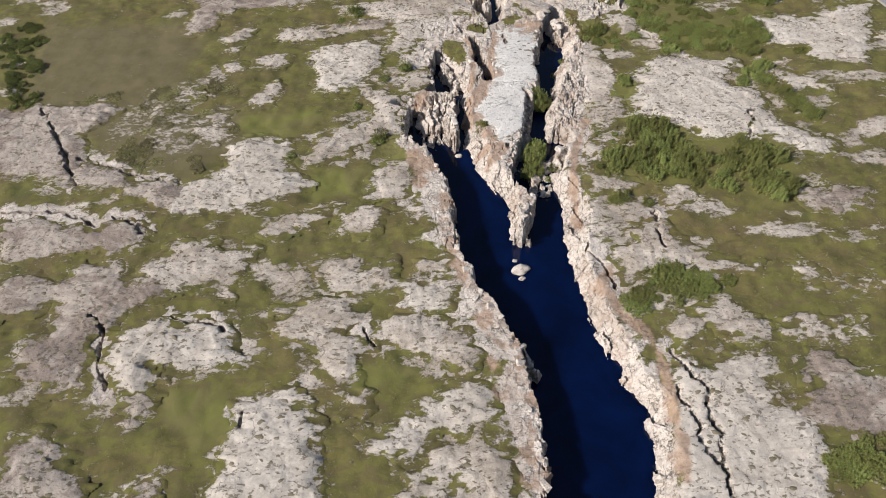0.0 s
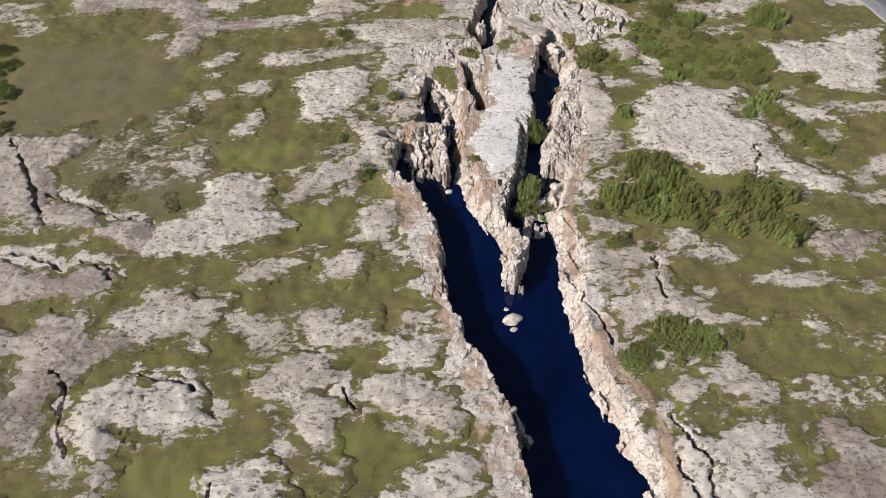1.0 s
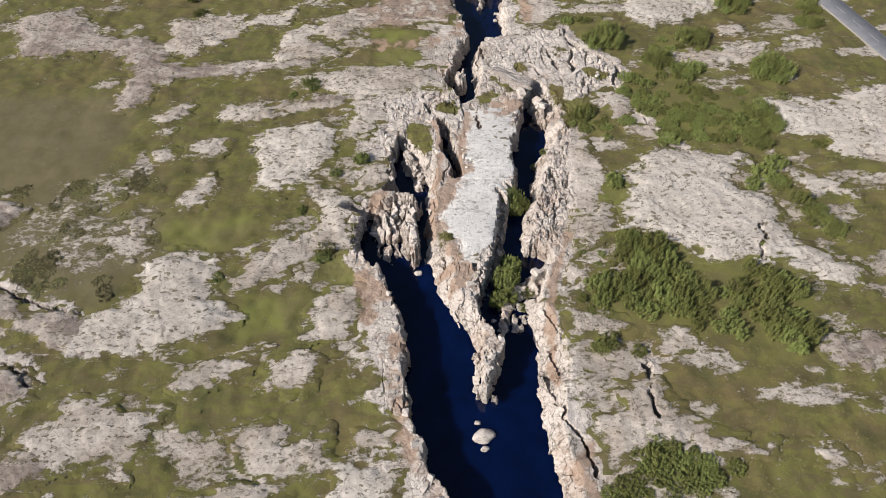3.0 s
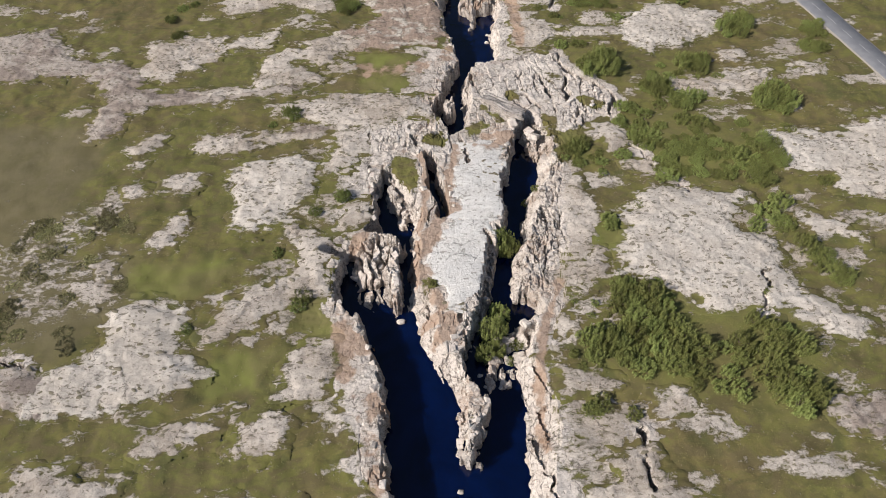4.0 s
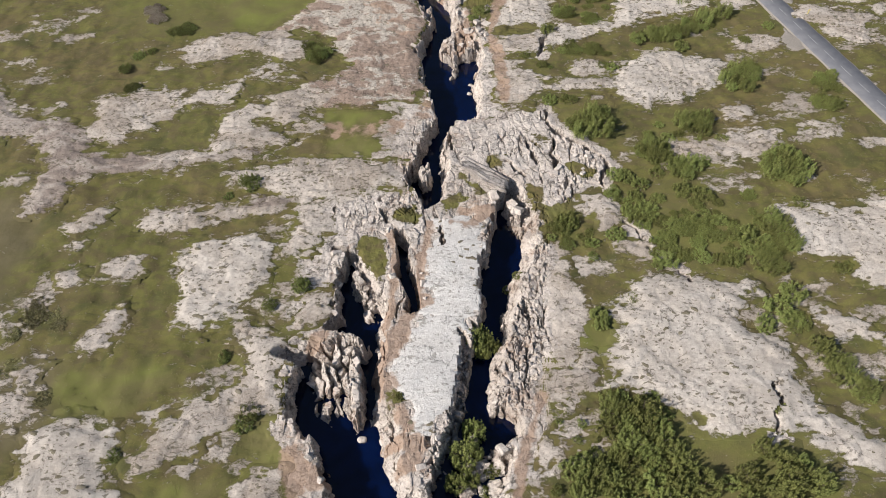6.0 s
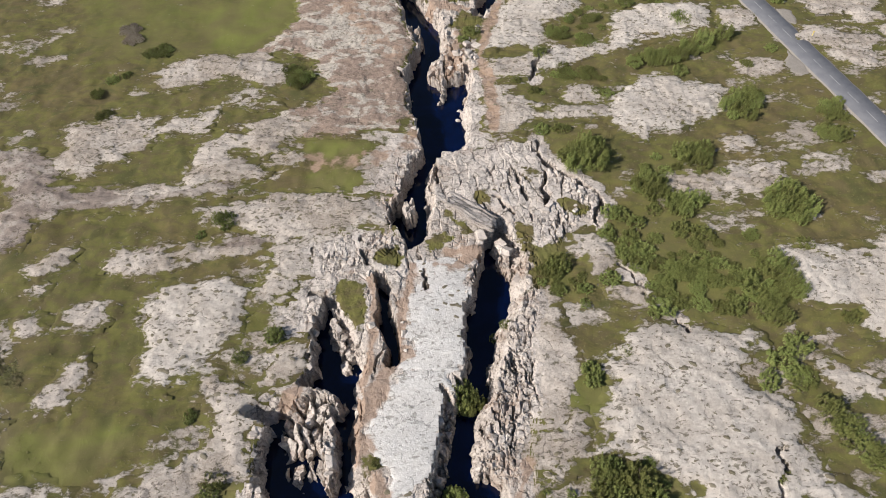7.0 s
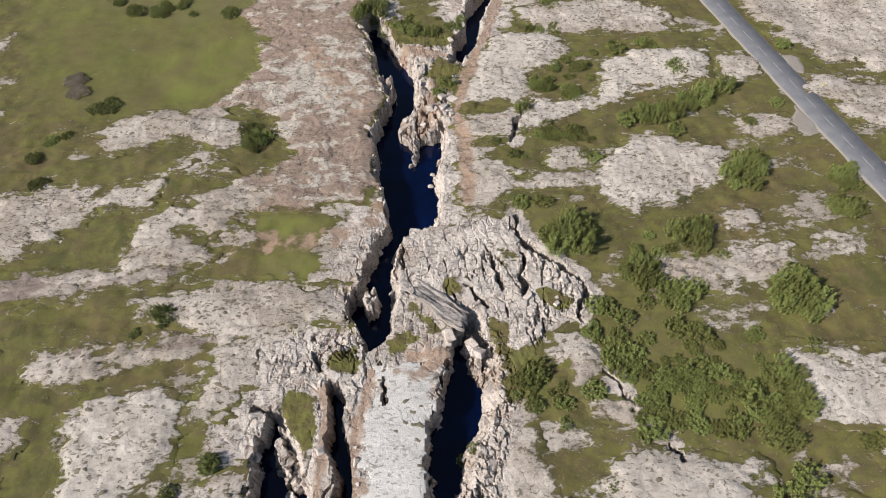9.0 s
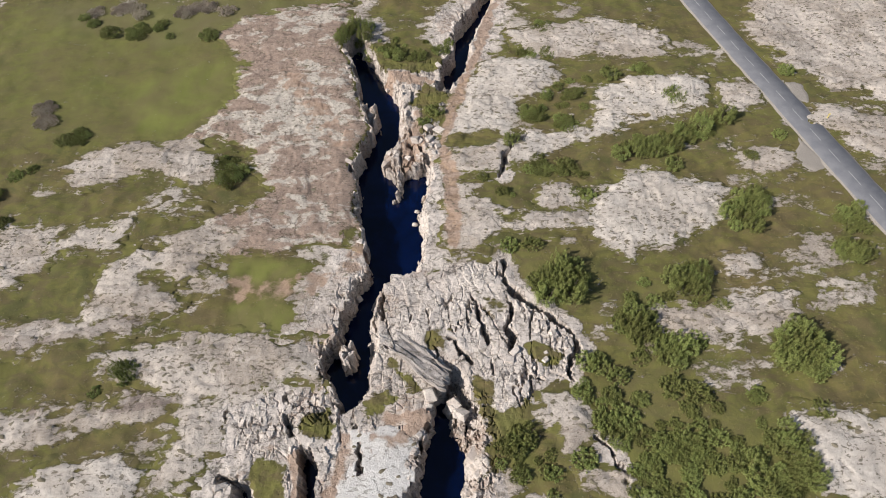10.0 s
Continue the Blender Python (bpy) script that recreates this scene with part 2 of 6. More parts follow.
SOILS.append((1.5, [(11.1, 180.2), (18.6, 176.7), (16.9, 164.6), (15.2, 157.8)]))
OUTCROPS = []
OUTCROPS.append(("mauve", .3, [(-72.5, 61.7), (-67.4, 62.8), (-62.1, 60.8), (-57.1, 59.5), (-49.4, 61.1), (-46.4, 57.0), (-52.1, 55.5), (-60.1, 55.7), (-63.9, 54.2), (-68.9, 53.8)]))
OUTCROPS.append(("mauve", .3, [(-67.3, 50.1), (-62.5, 51.0), (-58.3, 48.9), (-60.1, 45.1), (-64.6, 44.3)]))
OUTCROPS.append(("mauve", .4, [(-55.8, 53.5), (-51.1, 52.3), (-49.4, 49.7), (-41.8, 49.5), (-40.9, 46.5), (-46.1, 44.8), (-46.9, 42.0), (-49.8, 40.3), (-49.0, 36.9), (-48.3, 32.8), (-55.1, 33.0), (-60.3, 36.3), (-60.2, 39.7), (-56.1, 41.3), (-56.3, 46.0), (-58.3, 48.9)]))
OUTCROPS.append(("mixed", .2, [(-44.1, 58.0), (-36.7, 56.7), (-30.4, 55.5), (-30.6, 52.3), (-32.9, 47.3), (-38.9, 48.0), (-41.8, 46.6), (-45.7, 51.6)]))
OUTCROPS.append(("bright", .6, [(-47.9, 40.3), (-45.3, 42.0), (-39.2, 43.2), (-32.6, 41.9), (-28.9, 37.3), (-35.7, 35.8), (-40.1, 35.1), (-41.5, 32.3), (-46.0, 34.8), (-48.2, 36.9)]))
OUTCROPS.append(("pale", .4, [(-41.4, 31.9), (-38.7, 31.5), (-38.3, 28.9), (-41.2, 26.7), (-42.3, 28.2)]))
OUTCROPS.append(("bright", .6, [(-28.2, 30.5), (-23.9, 32.4), (-21.0, 32.7), (-19.1, 30.0), (-17.3, 26.3), (-15.6, 24.2), (-14.9, 17.8), (-30.5, 18.0), (-28.4, 23.1), (-27.6, 27.2)]))
OUTCROPS.append(("mauve", .4, [(-55.9, 24.9), (-51.8, 26.9), (-49.6, 24.8), (-44.6, 22.7), (-43.0, 18.2), (-53.0, 18.3)]))
OUTCROPS.append(("pale", .3, [(-20.4, 52.0), (-17.2, 53.5), (-13.7, 51.9), (-9.0, 52.3), (-9.3, 48.7), (-13.3, 46.9), (-17.5, 48.4), (-19.3, 50.0)]))
OUTCROPS.append(("pale", .4, [(-25.1, 44.3), (-19.6, 45.6), (-14.8, 45.9), (-12.9, 42.2), (-16.0, 41.4), (-12.7, 39.5), (-8.8, 38.6), (-12.5, 36.2), (-12.2, 32.2), (-15.1, 32.2), (-18.4, 35.5), (-19.6, 38.8), (-23.7, 40.6)]))
OUTCROPS.append(("bright", .5, [(-6.8, 47.7), (-3.6, 48.6), (-0.3, 47.5), (-0.3, 45.1), (-5.1, 44.8), (-6.7, 45.3)]))
OUTCROPS.append(("pale", .4, [(-9.0, 42.1), (-3.5, 42.4), (1.9, 41.0), (3.3, 37.5), (1.7, 34.3), (-2.7, 36.0), (-8.8, 38.6), (-11.2, 39.5)]))
OUTCROPS.append(("bright", .5, [(-12.0, 26.3), (-6.2, 27.9), (-1.3, 31.2), (1.7, 33.5), (3.8, 32.6), (4.3, 28.1), (0.8, 26.8), (-2.7, 26.8), (-4.8, 24.8), (-7.4, 22.8), (-10.9, 24.2)]))
OUTCROPS.append(("mixed", .4, [(-2.7, 24.7), (2.8, 26.7), (6.1, 23.9), (6.4, 20.0), (5.6, 17.5), (-7.8, 17.7), (-6.0, 20.8), (-2.0, 22.0), (-3.4, 23.4)]))
OUTCROPS.append(("pale", .2, [(-18.0, 61.9), (-12.8, 64.1), (-11.6, 60.6), (-14.1, 58.3), (-16.8, 59.0)]))
OUTCROPS.append(("pale", .3, [(-28.8, 59.3), (-23.5, 62.7), (-18.2, 64.1), (-20.7, 61.4), (-27.4, 58.5)]))
OUTCROPS.append(("pale", .2, [(-14.7, 32.2), (-10.7, 32.1), (-11.3, 29.9), (-14.1, 29.5)]))
OUTCROPS.append(("pale", .2, [(-5.3, 52.5), (-1.1, 52.8), (-1.5, 50.7), (-4.8, 50.8)]))
OUTCROPS.append(("mauve", .2, [(-37.2, 20.6), (-35.4, 21.2), (-33.8, 18.1), (-39.7, 18.1)]))
OUTCROPS.append(("mauve", .4, [(-88.8, 88.4), (-77.4, 89.6), (-71.2, 90.2), (-66.3, 91.6), (-63.5, 89.9), (-64.3, 85.9), (-67.5, 82.9), (-65.0, 77.7), (-60.0, 73.3), (-52.3, 70.4), (-46.1, 68.9), (-41.7, 66.3), (-42.6, 62.6), (-48.5, 64.0), (-58.4, 68.7), (-64.4, 69.5), (-71.4, 72.4), (-82.0, 74.1)]))
OUTCROPS.append(("pale", .3, [(24.3, 54.0), (28.3, 57.1), (32.0, 58.2), (33.7, 54.8), (39.5, 51.5), (45.0, 50.8), (43.4, 48.4), (38.1, 49.5), (33.7, 51.1), (28.6, 50.8), (25.0, 48.8)]))
OUTCROPS.append(("pale", .3, [(34.8, 43.4), (38.0, 43.8), (41.3, 41.9), (42.7, 39.2), (39.5, 38.4), (36.1, 39.8)]))
OUTCROPS.append(("pale", .3, [(29.6, 40.8), (32.3, 41.2), (32.6, 39.4), (30.5, 38.6)]))
OUTCROPS.append(("bright", .4, [(28.1, 33.3), (29.6, 36.5), (31.0, 34.5), (34.2, 35.6), (40.5, 37.1), (41.3, 35.1), (39.6, 31.2), (39.2, 29.0), (43.5, 27.5), (43.2, 23.3), (41.4, 17.1), (25.2, 17.3), (25.5, 23.6), (27.5, 29.2)]))
OUTCROPS.append(("mauve", .4, [(46.2, 36.6), (48.8, 35.7), (51.4, 33.3), (56.4, 31.7), (53.6, 25.9), (45.6, 26.0), (40.8, 27.5), (44.3, 29.6), (44.7, 33.4)]))
OUTCROPS.append(("pale", .3, [(49.1, 50.7), (52.3, 50.7), (53.5, 47.6), (51.8, 47.2), (49.2, 48.7)]))
OUTCROPS.append(("pale", .3, [(56.5, 47.1), (64.0, 47.9), (62.9, 45.5), (56.9, 46.1)]))
OUTCROPS.append(("pale", .3, [(44.8, 40.9), (48.9, 41.7), (51.2, 39.9), (46.1, 38.3), (44.2, 39.2)]))
OUTCROPS.append(("pale", .3, [(50.8, 40.8), (55.5, 41.1), (54.6, 39.0), (50.9, 39.0)]))
OUTCROPS.append(("mauve", .3, [(55.3, 63.3), (59.1, 63.8), (62.4, 65.5), (66.1, 64.8), (64.4, 61.8), (59.4, 60.2), (56.4, 61.5)]))
OUTCROPS.append(("bright", .5, [(-27.4, 105.3), (-24.6, 107.8), (-17.3, 108.9), (-14.1, 106.3), (-14.2, 100.3), (-18.1, 97.5), (-16.8, 94.7), (-20.8, 93.1), (-25.6, 93.7), (-26.2, 98.1)]))
OUTCROPS.append(("pale", .3, [(-37.7, 104.2), (-33.4, 105.4), (-32.5, 103.5), (-34.8, 100.6), (-36.8, 101.2)]))
OUTCROPS.append(("pale", .3, [(-37.1, 90.7), (-35.9, 94.9), (-33.4, 97.1), (-32.1, 93.8), (-33.6, 90.1), (-36.0, 89.7)]))
OUTCROPS.append(("pale", .2, [(-44.3, 101.9), (-42.2, 102.4), (-42.4, 100.1), (-43.7, 100.1)]))
OUTCROPS.append(("pale", .2, [(-45.5, 106.8), (-43.4, 107.4), (-43.2, 105.5)]))
OUTCROPS.append(("pale", .3, [(-46.4, 110.7), (-44.3, 113.4), (-41.2, 114.4), (-41.5, 112.0), (-44.8, 110.4)]))
OUTCROPS.append(("pale", .3, [(-35.4, 111.2), (-34.4, 114.6), (-29.0, 114.8), (-19.3, 115.0), (-13.5, 115.4), (-9.3, 113.5), (-18.9, 113.0), (-25.6, 112.4), (-28.1, 110.4), (-32.9, 110.5)]))
OUTCROPS.append(("pale", .4, [(-20.5, 122.4), (-10.5, 123.7), (-0.2, 123.5), (5.4, 123.4), (5.5, 119.6), (0.1, 118.3), (-0.8, 115.4), (-5.6, 114.8), (-9.9, 118.4), (-15.9, 118.6)]))
OUTCROPS.append(("mixed", .3, [(-9.1, 111.5), (0.3, 113.3), (2.4, 108.6), (-5.0, 107.5), (-8.4, 105.0), (-13.9, 104.5), (-12.5, 108.2)]))
OUTCROPS.append(("pale", .4, [(-25.9, 74.2), (-23.7, 77.5), (-19.3, 81.8), (-15.0, 84.6), (-9.5, 85.5), (-8.1, 81.7), (-10.5, 80.9), (-15.0, 80.0), (-17.6, 77.4), (-20.1, 74.9), (-23.5, 73.4)]))
OUTCROPS.append(("mixed", .3, [(-16.6, 93.6), (-10.5, 92.5), (-8.5, 97.9), (-3.4, 99.0), (-3.9, 94.5), (-8.5, 90.4), (-8.6, 87.9), (-12.8, 85.5), (-15.0, 89.4)]))
OUTCROPS.append(("pale", .3, [(-14.6, 65.8), (-12.6, 70.2), (-10.9, 73.3), (-7.9, 73.3), (-6.8, 70.2), (-7.0, 66.5), (-9.4, 63.7), (-12.9, 64.4)]))
OUTCROPS.append(("pale", .3, [(-17.1, 61.7), (-14.2, 63.7), (-11.3, 63.0), (-11.3, 59.1), (-15.1, 58.5), (-16.7, 59.8)]))
OUTCROPS.append(("pale", .3, [(-28.7, 59.8), (-24.1, 62.4), (-18.4, 64.1), (-18.8, 63.1), (-23.5, 60.4), (-27.0, 58.8)]))
OUTCROPS.append(("bright", .5, [(-39.5, 78.4), (-35.2, 79.7), (-28.8, 79.2), (-27.1, 75.8), (-28.9, 74.2), (-26.5, 71.0), (-23.7, 68.7), (-27.6, 65.1), (-31.4, 63.8), (-38.0, 63.1), (-44.9, 63.1), (-46.2, 65.9), (-43.2, 68.8), (-39.3, 71.9), (-37.9, 74.2)]))
OUTCROPS.append(("mixed", .2, [(-46.7, 84.8), (-43.3, 86.7), (-40.0, 86.7), (-39.8, 83.8), (-42.0, 81.1), (-43.7, 79.3), (-46.4, 82.1)]))
OUTCROPS.append(("mauve", .4, [(-87.2, 145.3), (-75.7, 146.0), (-71.4, 141.1), (-61.3, 135.5), (-55.4, 134.5), (-50.2, 128.5), (-46.0, 125.2), (-31.5, 125.7), (-23.5, 127.9), (-19.1, 126.2), (-29.0, 124.1), (-45.3, 122.8), (-50.7, 120.7), (-51.7, 114.9), (-55.2, 113.6), (-55.3, 119.3), (-54.1, 124.5), (-59.4, 130.3), (-69.6, 131.3), (-80.2, 130.7)]))
OUTCROPS.append(("mixed", .3, [(-50.2, 131.8), (-51.8, 140.7), (-42.9, 141.4), (-36.6, 138.5), (-40.8, 133.3), (-45.5, 130.8)]))
OUTCROPS.append(("pale", .2, [(-36.1, 141.2), (-27.3, 142.9), (-28.0, 140.1), (-34.5, 139.3)]))
OUTCROPS.append(("bright", .5, [(35.4, 95.2), (38.7, 99.0), (45.3, 101.3), (56.3, 99.9), (57.4, 98.2), (52.8, 97.2), (52.4, 92.8), (58.0, 89.7), (57.1, 84.9), (58.9, 81.2), (62.4, 78.6), (65.4, 76.0), (62.8, 72.5), (59.3, 74.4), (54.7, 77.8), (50.5, 78.6), (46.3, 77.0), (42.3, 78.7), (38.3, 81.4), (35.5, 82.7), (32.6, 83.7), (33.9, 87.0)]))
OUTCROPS.append(("bright", .3, [(62.5, 94.3), (66.8, 93.7), (71.3, 91.6), (70.0, 89.6), (64.0, 90.6)]))
OUTCROPS.append(("bright", .3, [(64.9, 112.9), (70.5, 112.8), (75.9, 112.1), (82.5, 116.8), (89.2, 116.7), (80.4, 97.9), (71.9, 98.0), (69.4, 100.3), (71.7, 103.9), (64.1, 105.2)]))
OUTCROPS.append(("pale", .3, [(50.3, 127.2), (56.8, 128.7), (66.0, 128.5), (65.1, 125.3), (56.8, 124.7), (51.6, 124.0)]))
OUTCROPS.append(("pale", .4, [(24.9, 85.2), (30.1, 88.0), (32.1, 85.6), (30.9, 83.2), (26.0, 81.5), (24.1, 81.5)]))
OUTCROPS.append(("pale", .5, [(38.4, 107.1), (42.3, 106.1), (41.5, 104.5), (38.5, 105.3)]))
OUTCROPS.append(("pale", .5, [(34.3, 116.2), (37.9, 114.8), (40.0, 110.7), (35.1, 109.4)]))
OUTCROPS.append(("pale", .2, [(34.2, 65.6), (38.4, 65.9), (38.4, 64.6), (34.5, 63.9)]))
OUTCROPS.append(("mauve", .2, [(55.9, 64.2), (60.7, 64.5), (60.0, 62.8), (56.6, 62.5)]))
OUTCROPS.append(("pale", .3, [(23.6, 77.1), (27.8, 77.5), (31.7, 78.8), (30.7, 77.1), (26.8, 75.9), (23.7, 74.7)]))
OUTCROPS.append(("pale", .3, [(23.1, 69.3), (28.0, 69.2), (29.7, 67.0), (26.7, 65.6), (22.7, 65.7)]))
OUTCROPS.append(("pale", .1, [(22.5, 77.5), (26.0, 80.0), (29.0, 84.0), (30.4, 91.0), (30.6, 98.0), (29.8, 105.0), (29.3, 116.0), (24.0, 115.0), (23.5, 100.0), (21.5, 85.0)]))
OUTCROPS.append(("white", .15, [(7.3, 92.3), (6.5, 89.6), (5.2, 86.6), (5.3, 84.1), (6.6, 82.2), (7.4, 80.3), (8.4, 78.9), (10.3, 78.9), (12.1, 80.3), (13.0, 82.6), (13.5, 87.5), (13.5, 90.6), (13.9, 93.6), (9.2, 94.0)]))
OUTCROPS.append(("white", .15, [(9.4, 106.3), (11.0, 110.9), (14.6, 112.6), (17.3, 111.4), (18.0, 106.7), (17.8, 101.8), (17.7, 97.7), (15.9, 95.8), (14.4, 95.0), (9.4, 95.0), (8.9, 98.8), (9.3, 103.0)]))
OUTCROPS.append(("pink", .3, [(-23.0, 193.9), (-15.9, 199.6), (-5.8, 203.5), (0.8, 204.3), (2.4, 193.1), (2.4, 187.5), (5.9, 178.7), (8.6, 170.7), (8.8, 160.6), (7.8, 155.4), (9.2, 150.4), (9.6, 144.6), (9.1, 140.3), (2.3, 140.4), (-2.6, 139.4), (-9.2, 138.5), (-16.1, 142.8), (-12.0, 143.9), (-8.1, 146.0), (-6.2, 150.7), (-9.2, 157.0), (-14.1, 162.5), (-21.4, 164.0), (-18.6, 169.1), (-15.9, 176.0), (-16.5, 184.5)]))
OUTCROPS.append(("pale", .3, [(-42.2, 156.4), (-37.1, 160.9), (-28.4, 161.1), (-21.8, 162.0), (-18.4, 159.8), (-16.8, 157.2), (-14.9, 152.7), (-20.3, 152.2), (-25.6, 154.8), (-32.8, 153.6), (-38.7, 151.9)]))
OUTCROPS.append(("pale", .4, [(-39.0, 125.7), (-34.6, 126.5), (-27.9, 127.3), (-26.8, 135.7), (-23.9, 139.7), (-16.9, 142.3), (-10.3, 143.8), (-5.6, 147.1), (-3.3, 143.7), (-9.4, 139.5), (-15.1, 138.6), (-12.4, 134.5), (-14.6, 133.6), (-21.8, 135.6), (-23.7, 133.7), (-17.7, 132.7), (-16.9, 129.9), (-24.3, 128.1), (-27.3, 125.5), (-33.7, 124.3), (-38.4, 124.4)]))
OUTCROPS.append(("pale", .2, [(-34.8, 141.5), (-31.9, 143.3), (-27.2, 143.6), (-27.4, 141.4), (-31.6, 139.9)]))
OUTCROPS.append(("mixed", .2, [(-46.4, 142.2), (-40.7, 143.2), (-37.6, 142.1), (-38.5, 137.9), (-43.6, 135.9)]))
OUTCROPS.append(("pale", .2, [(-23.5, 147.4), (-16.5, 147.9), (-16.1, 146.4), (-22.2, 146.0)]))
OUTCROPS.append(("pale", .4, [(-22.7, 121.3), (-20.3, 122.9), (-15.4, 124.6), (-7.7, 124.1), (-0.0, 123.6), (5.5, 124.4), (5.6, 120.3), (1.8, 121.1), (-1.4, 118.8), (-5.2, 119.6), (-8.4, 120.4), (-9.5, 118.8), (-6.4, 118.0), (-7.5, 116.5), (-13.4, 117.3), (-15.5, 119.7), (-20.2, 120.5)]))
OUTCROPS.append(("pale", .4, [(-12.8, 115.1), (-6.0, 116.5), (1.2, 115.7), (5.4, 116.4), (5.8, 113.5), (1.8, 112.2), (-1.4, 110.8), (-5.1, 112.2), (-7.2, 109.5), (-8.7, 107.5), (-10.6, 109.5), (-10.1, 112.9)]))
OUTCROPS.append(("mauve", .3, [(-34.0, 114.5), (-29.8, 114.9), (-25.2, 114.1), (-19.9, 115.2), (-13.1, 116.2), (-10.8, 115.5), (-16.6, 113.7), (-22.9, 113.4), (-27.4, 112.3), (-32.8, 112.0)]))
OUTCROPS.append(("bright", .5, [(24.8, 173.3), (28.2, 181.4), (33.7, 183.9), (39.0, 182.8), (41.8, 179.4), (38.2, 174.6), (33.5, 173.1), (32.6, 166.4), (31.4, 163.6), (22.7, 163.1), (22.7, 168.8)]))
OUTCROPS.append(("bright", .4, [(32.7, 160.8), (38.0, 162.0), (46.9, 163.9), (48.4, 167.5), (50.4, 174.2), (58.1, 177.3), (68.4, 177.0), (67.4, 169.2), (57.3, 168.0), (52.0, 165.9), (46.5, 161.1), (37.8, 159.3), (32.0, 157.5)]))
OUTCROPS.append(("mixed", .3, [(34.2, 192.1), (41.1, 193.8), (51.8, 197.4), (62.4, 193.1), (64.8, 183.8), (55.2, 184.1), (44.6, 185.3), (38.0, 183.7)]))
OUTCROPS.append(("bright", .6, [(44.6, 148.6), (50.6, 152.7), (57.0, 153.4), (65.2, 150.6), (63.6, 145.9), (58.9, 142.7), (54.0, 139.6), (48.7, 137.6), (45.8, 139.7), (43.0, 143.0)]))
OUTCROPS.append(("pale", .4, [(30.3, 143.7), (36.4, 144.7), (43.8, 145.7), (43.0, 143.5), (36.1, 142.5), (31.0, 142.1)]))
OUTCROPS.append(("pale", .3, [(22.6, 147.8), (27.9, 147.7), (29.4, 143.2), (27.5, 139.0), (24.2, 137.0), (22.6, 141.1)]))
OUTCROPS.append(("pale", .4, [(20.8, 157.7), (22.7, 159.6), (29.3, 160.4), (31.7, 159.8), (30.5, 154.9), (27.2, 153.7), (22.6, 152.6), (21.7, 155.1)]))
OUTCROPS.append(("pale", .3, [(50.9, 128.6), (54.8, 129.0), (56.6, 127.2), (63.1, 128.9), (68.9, 130.2), (67.2, 127.6), (61.6, 126.3), (55.3, 125.1), (51.8, 126.0)]))
OUTCROPS.append(("mixed", .2, [(61.4, 136.5), (65.5, 136.9), (65.7, 134.9), (61.5, 134.0)]))
OUTCROPS.append(("mixed", .4, [(80.6, 194.4), (88.9, 206.5), (117.9, 205.4), (102.6, 171.3), (93.4, 173.1), (87.2, 178.1), (82.7, 186.8)]))
OUTCROPS.append(("mixed", .3, [(86.4, 170.2), (100.0, 165.5), (95.8, 156.1), (89.4, 158.2), (85.5, 165.1)]))
OUTCROPS.append(("pale", .3, [(71.0, 175.3), (76.8, 174.3), (76.4, 169.7), (71.3, 169.1)]))
OUTCROPS.append(("mixed", .2, [(36.7, 148.7), (40.5, 151.0), (41.1, 148.6), (38.3, 147.0)]))
OUTCROPS.append(("pale", .3, [(33.4, 113.7), (35.3, 115.5), (36.7, 113.3), (39.2, 111.2), (38.4, 110.6), (35.8, 111.3), (34.3, 109.9)]))
OUTCROPS.append(("mixed", .2, [(-45.8, 84.9), (-43.3, 87.0), (-40.3, 86.3), (-38.6, 84.2), (-40.0, 82.2), (-39.0, 78.5), (-41.0, 77.9), (-44.7, 81.4)]))
OUTCROPS.append(("mauve", .7, [(-71.5, 89.7), (-66.7, 91.8), (-64.3, 91.2), (-62.5, 89.5), (-63.2, 87.0), (-64.7, 85.0), (-68.6, 83.5)]))
OUTCROPS.append(("mixed", .2, [(-45.8, 83.7), (-44.6, 86.4), (-41.6, 87.1), (-39.4, 85.4), (-40.3, 83.7), (-40.4, 80.7), (-44.2, 80.7)]))
OUTCROPS.append(("mixed", .1, [(69.3, 157.1), (73.0, 158.4), (78.4, 157.6), (78.5, 155.2), (72.6, 154.0)]))
MEADOWS = []
MEADOWS.append(("bare", [(-59.9, 94.1), (-49.5, 98.0), (-43.3, 93.7), (-46.5, 88.6), (-40.5, 87.2), (-37.9, 77.9), (-45.5, 76.9), (-49.1, 72.8), (-60.5, 81.6), (-60.3, 90.1)]))
MEADOWS.append(("over", [(6.6, 188.9), (13.5, 191.1), (20.5, 188.4), (22.2, 184.5), (19.4, 180.8), (11.5, 181.4), (8.0, 184.0)]))
MEADOWS.append(("over", [(18.1, 176.3), (21.5, 173.9), (20.4, 166.9), (17.8, 164.1), (16.2, 168.6), (17.0, 173.7)]))
MEADOWS.append(("over", [(21.4, 162.8), (26.5, 163.9), (30.0, 163.2), (28.4, 160.8), (21.8, 160.4)]))
MEADOWS.append(("over", [(-1.3, 107.7), (1.5, 108.1), (2.6, 104.4), (0.9, 102.3), (-1.0, 104.8)]))
MEADOWS.append(("over", [(27.7, 113.7), (31.2, 115.3), (34.6, 112.4), (34.7, 107.8), (31.0, 106.0), (27.4, 107.9)]))
MEADOWS.append(("over", [(5.7, 142.8), (8.0, 143.4), (8.1, 140.9), (6.4, 140.4)]))
MEADOWS.append(("over", [(15.6, 74.3), (18.9, 74.3), (17.9, 70.8), (15.7, 70.0)]))
MEADOWS.append(("over", [(-0.3, 108.0), (2.7, 107.4), (2.9, 101.8), (0.9, 101.8)]))
MEADOWS.append(("over", [(25.6, 118.4), (28.1, 119.2), (28.9, 116.9), (27.3, 115.6), (25.7, 116.2)]))
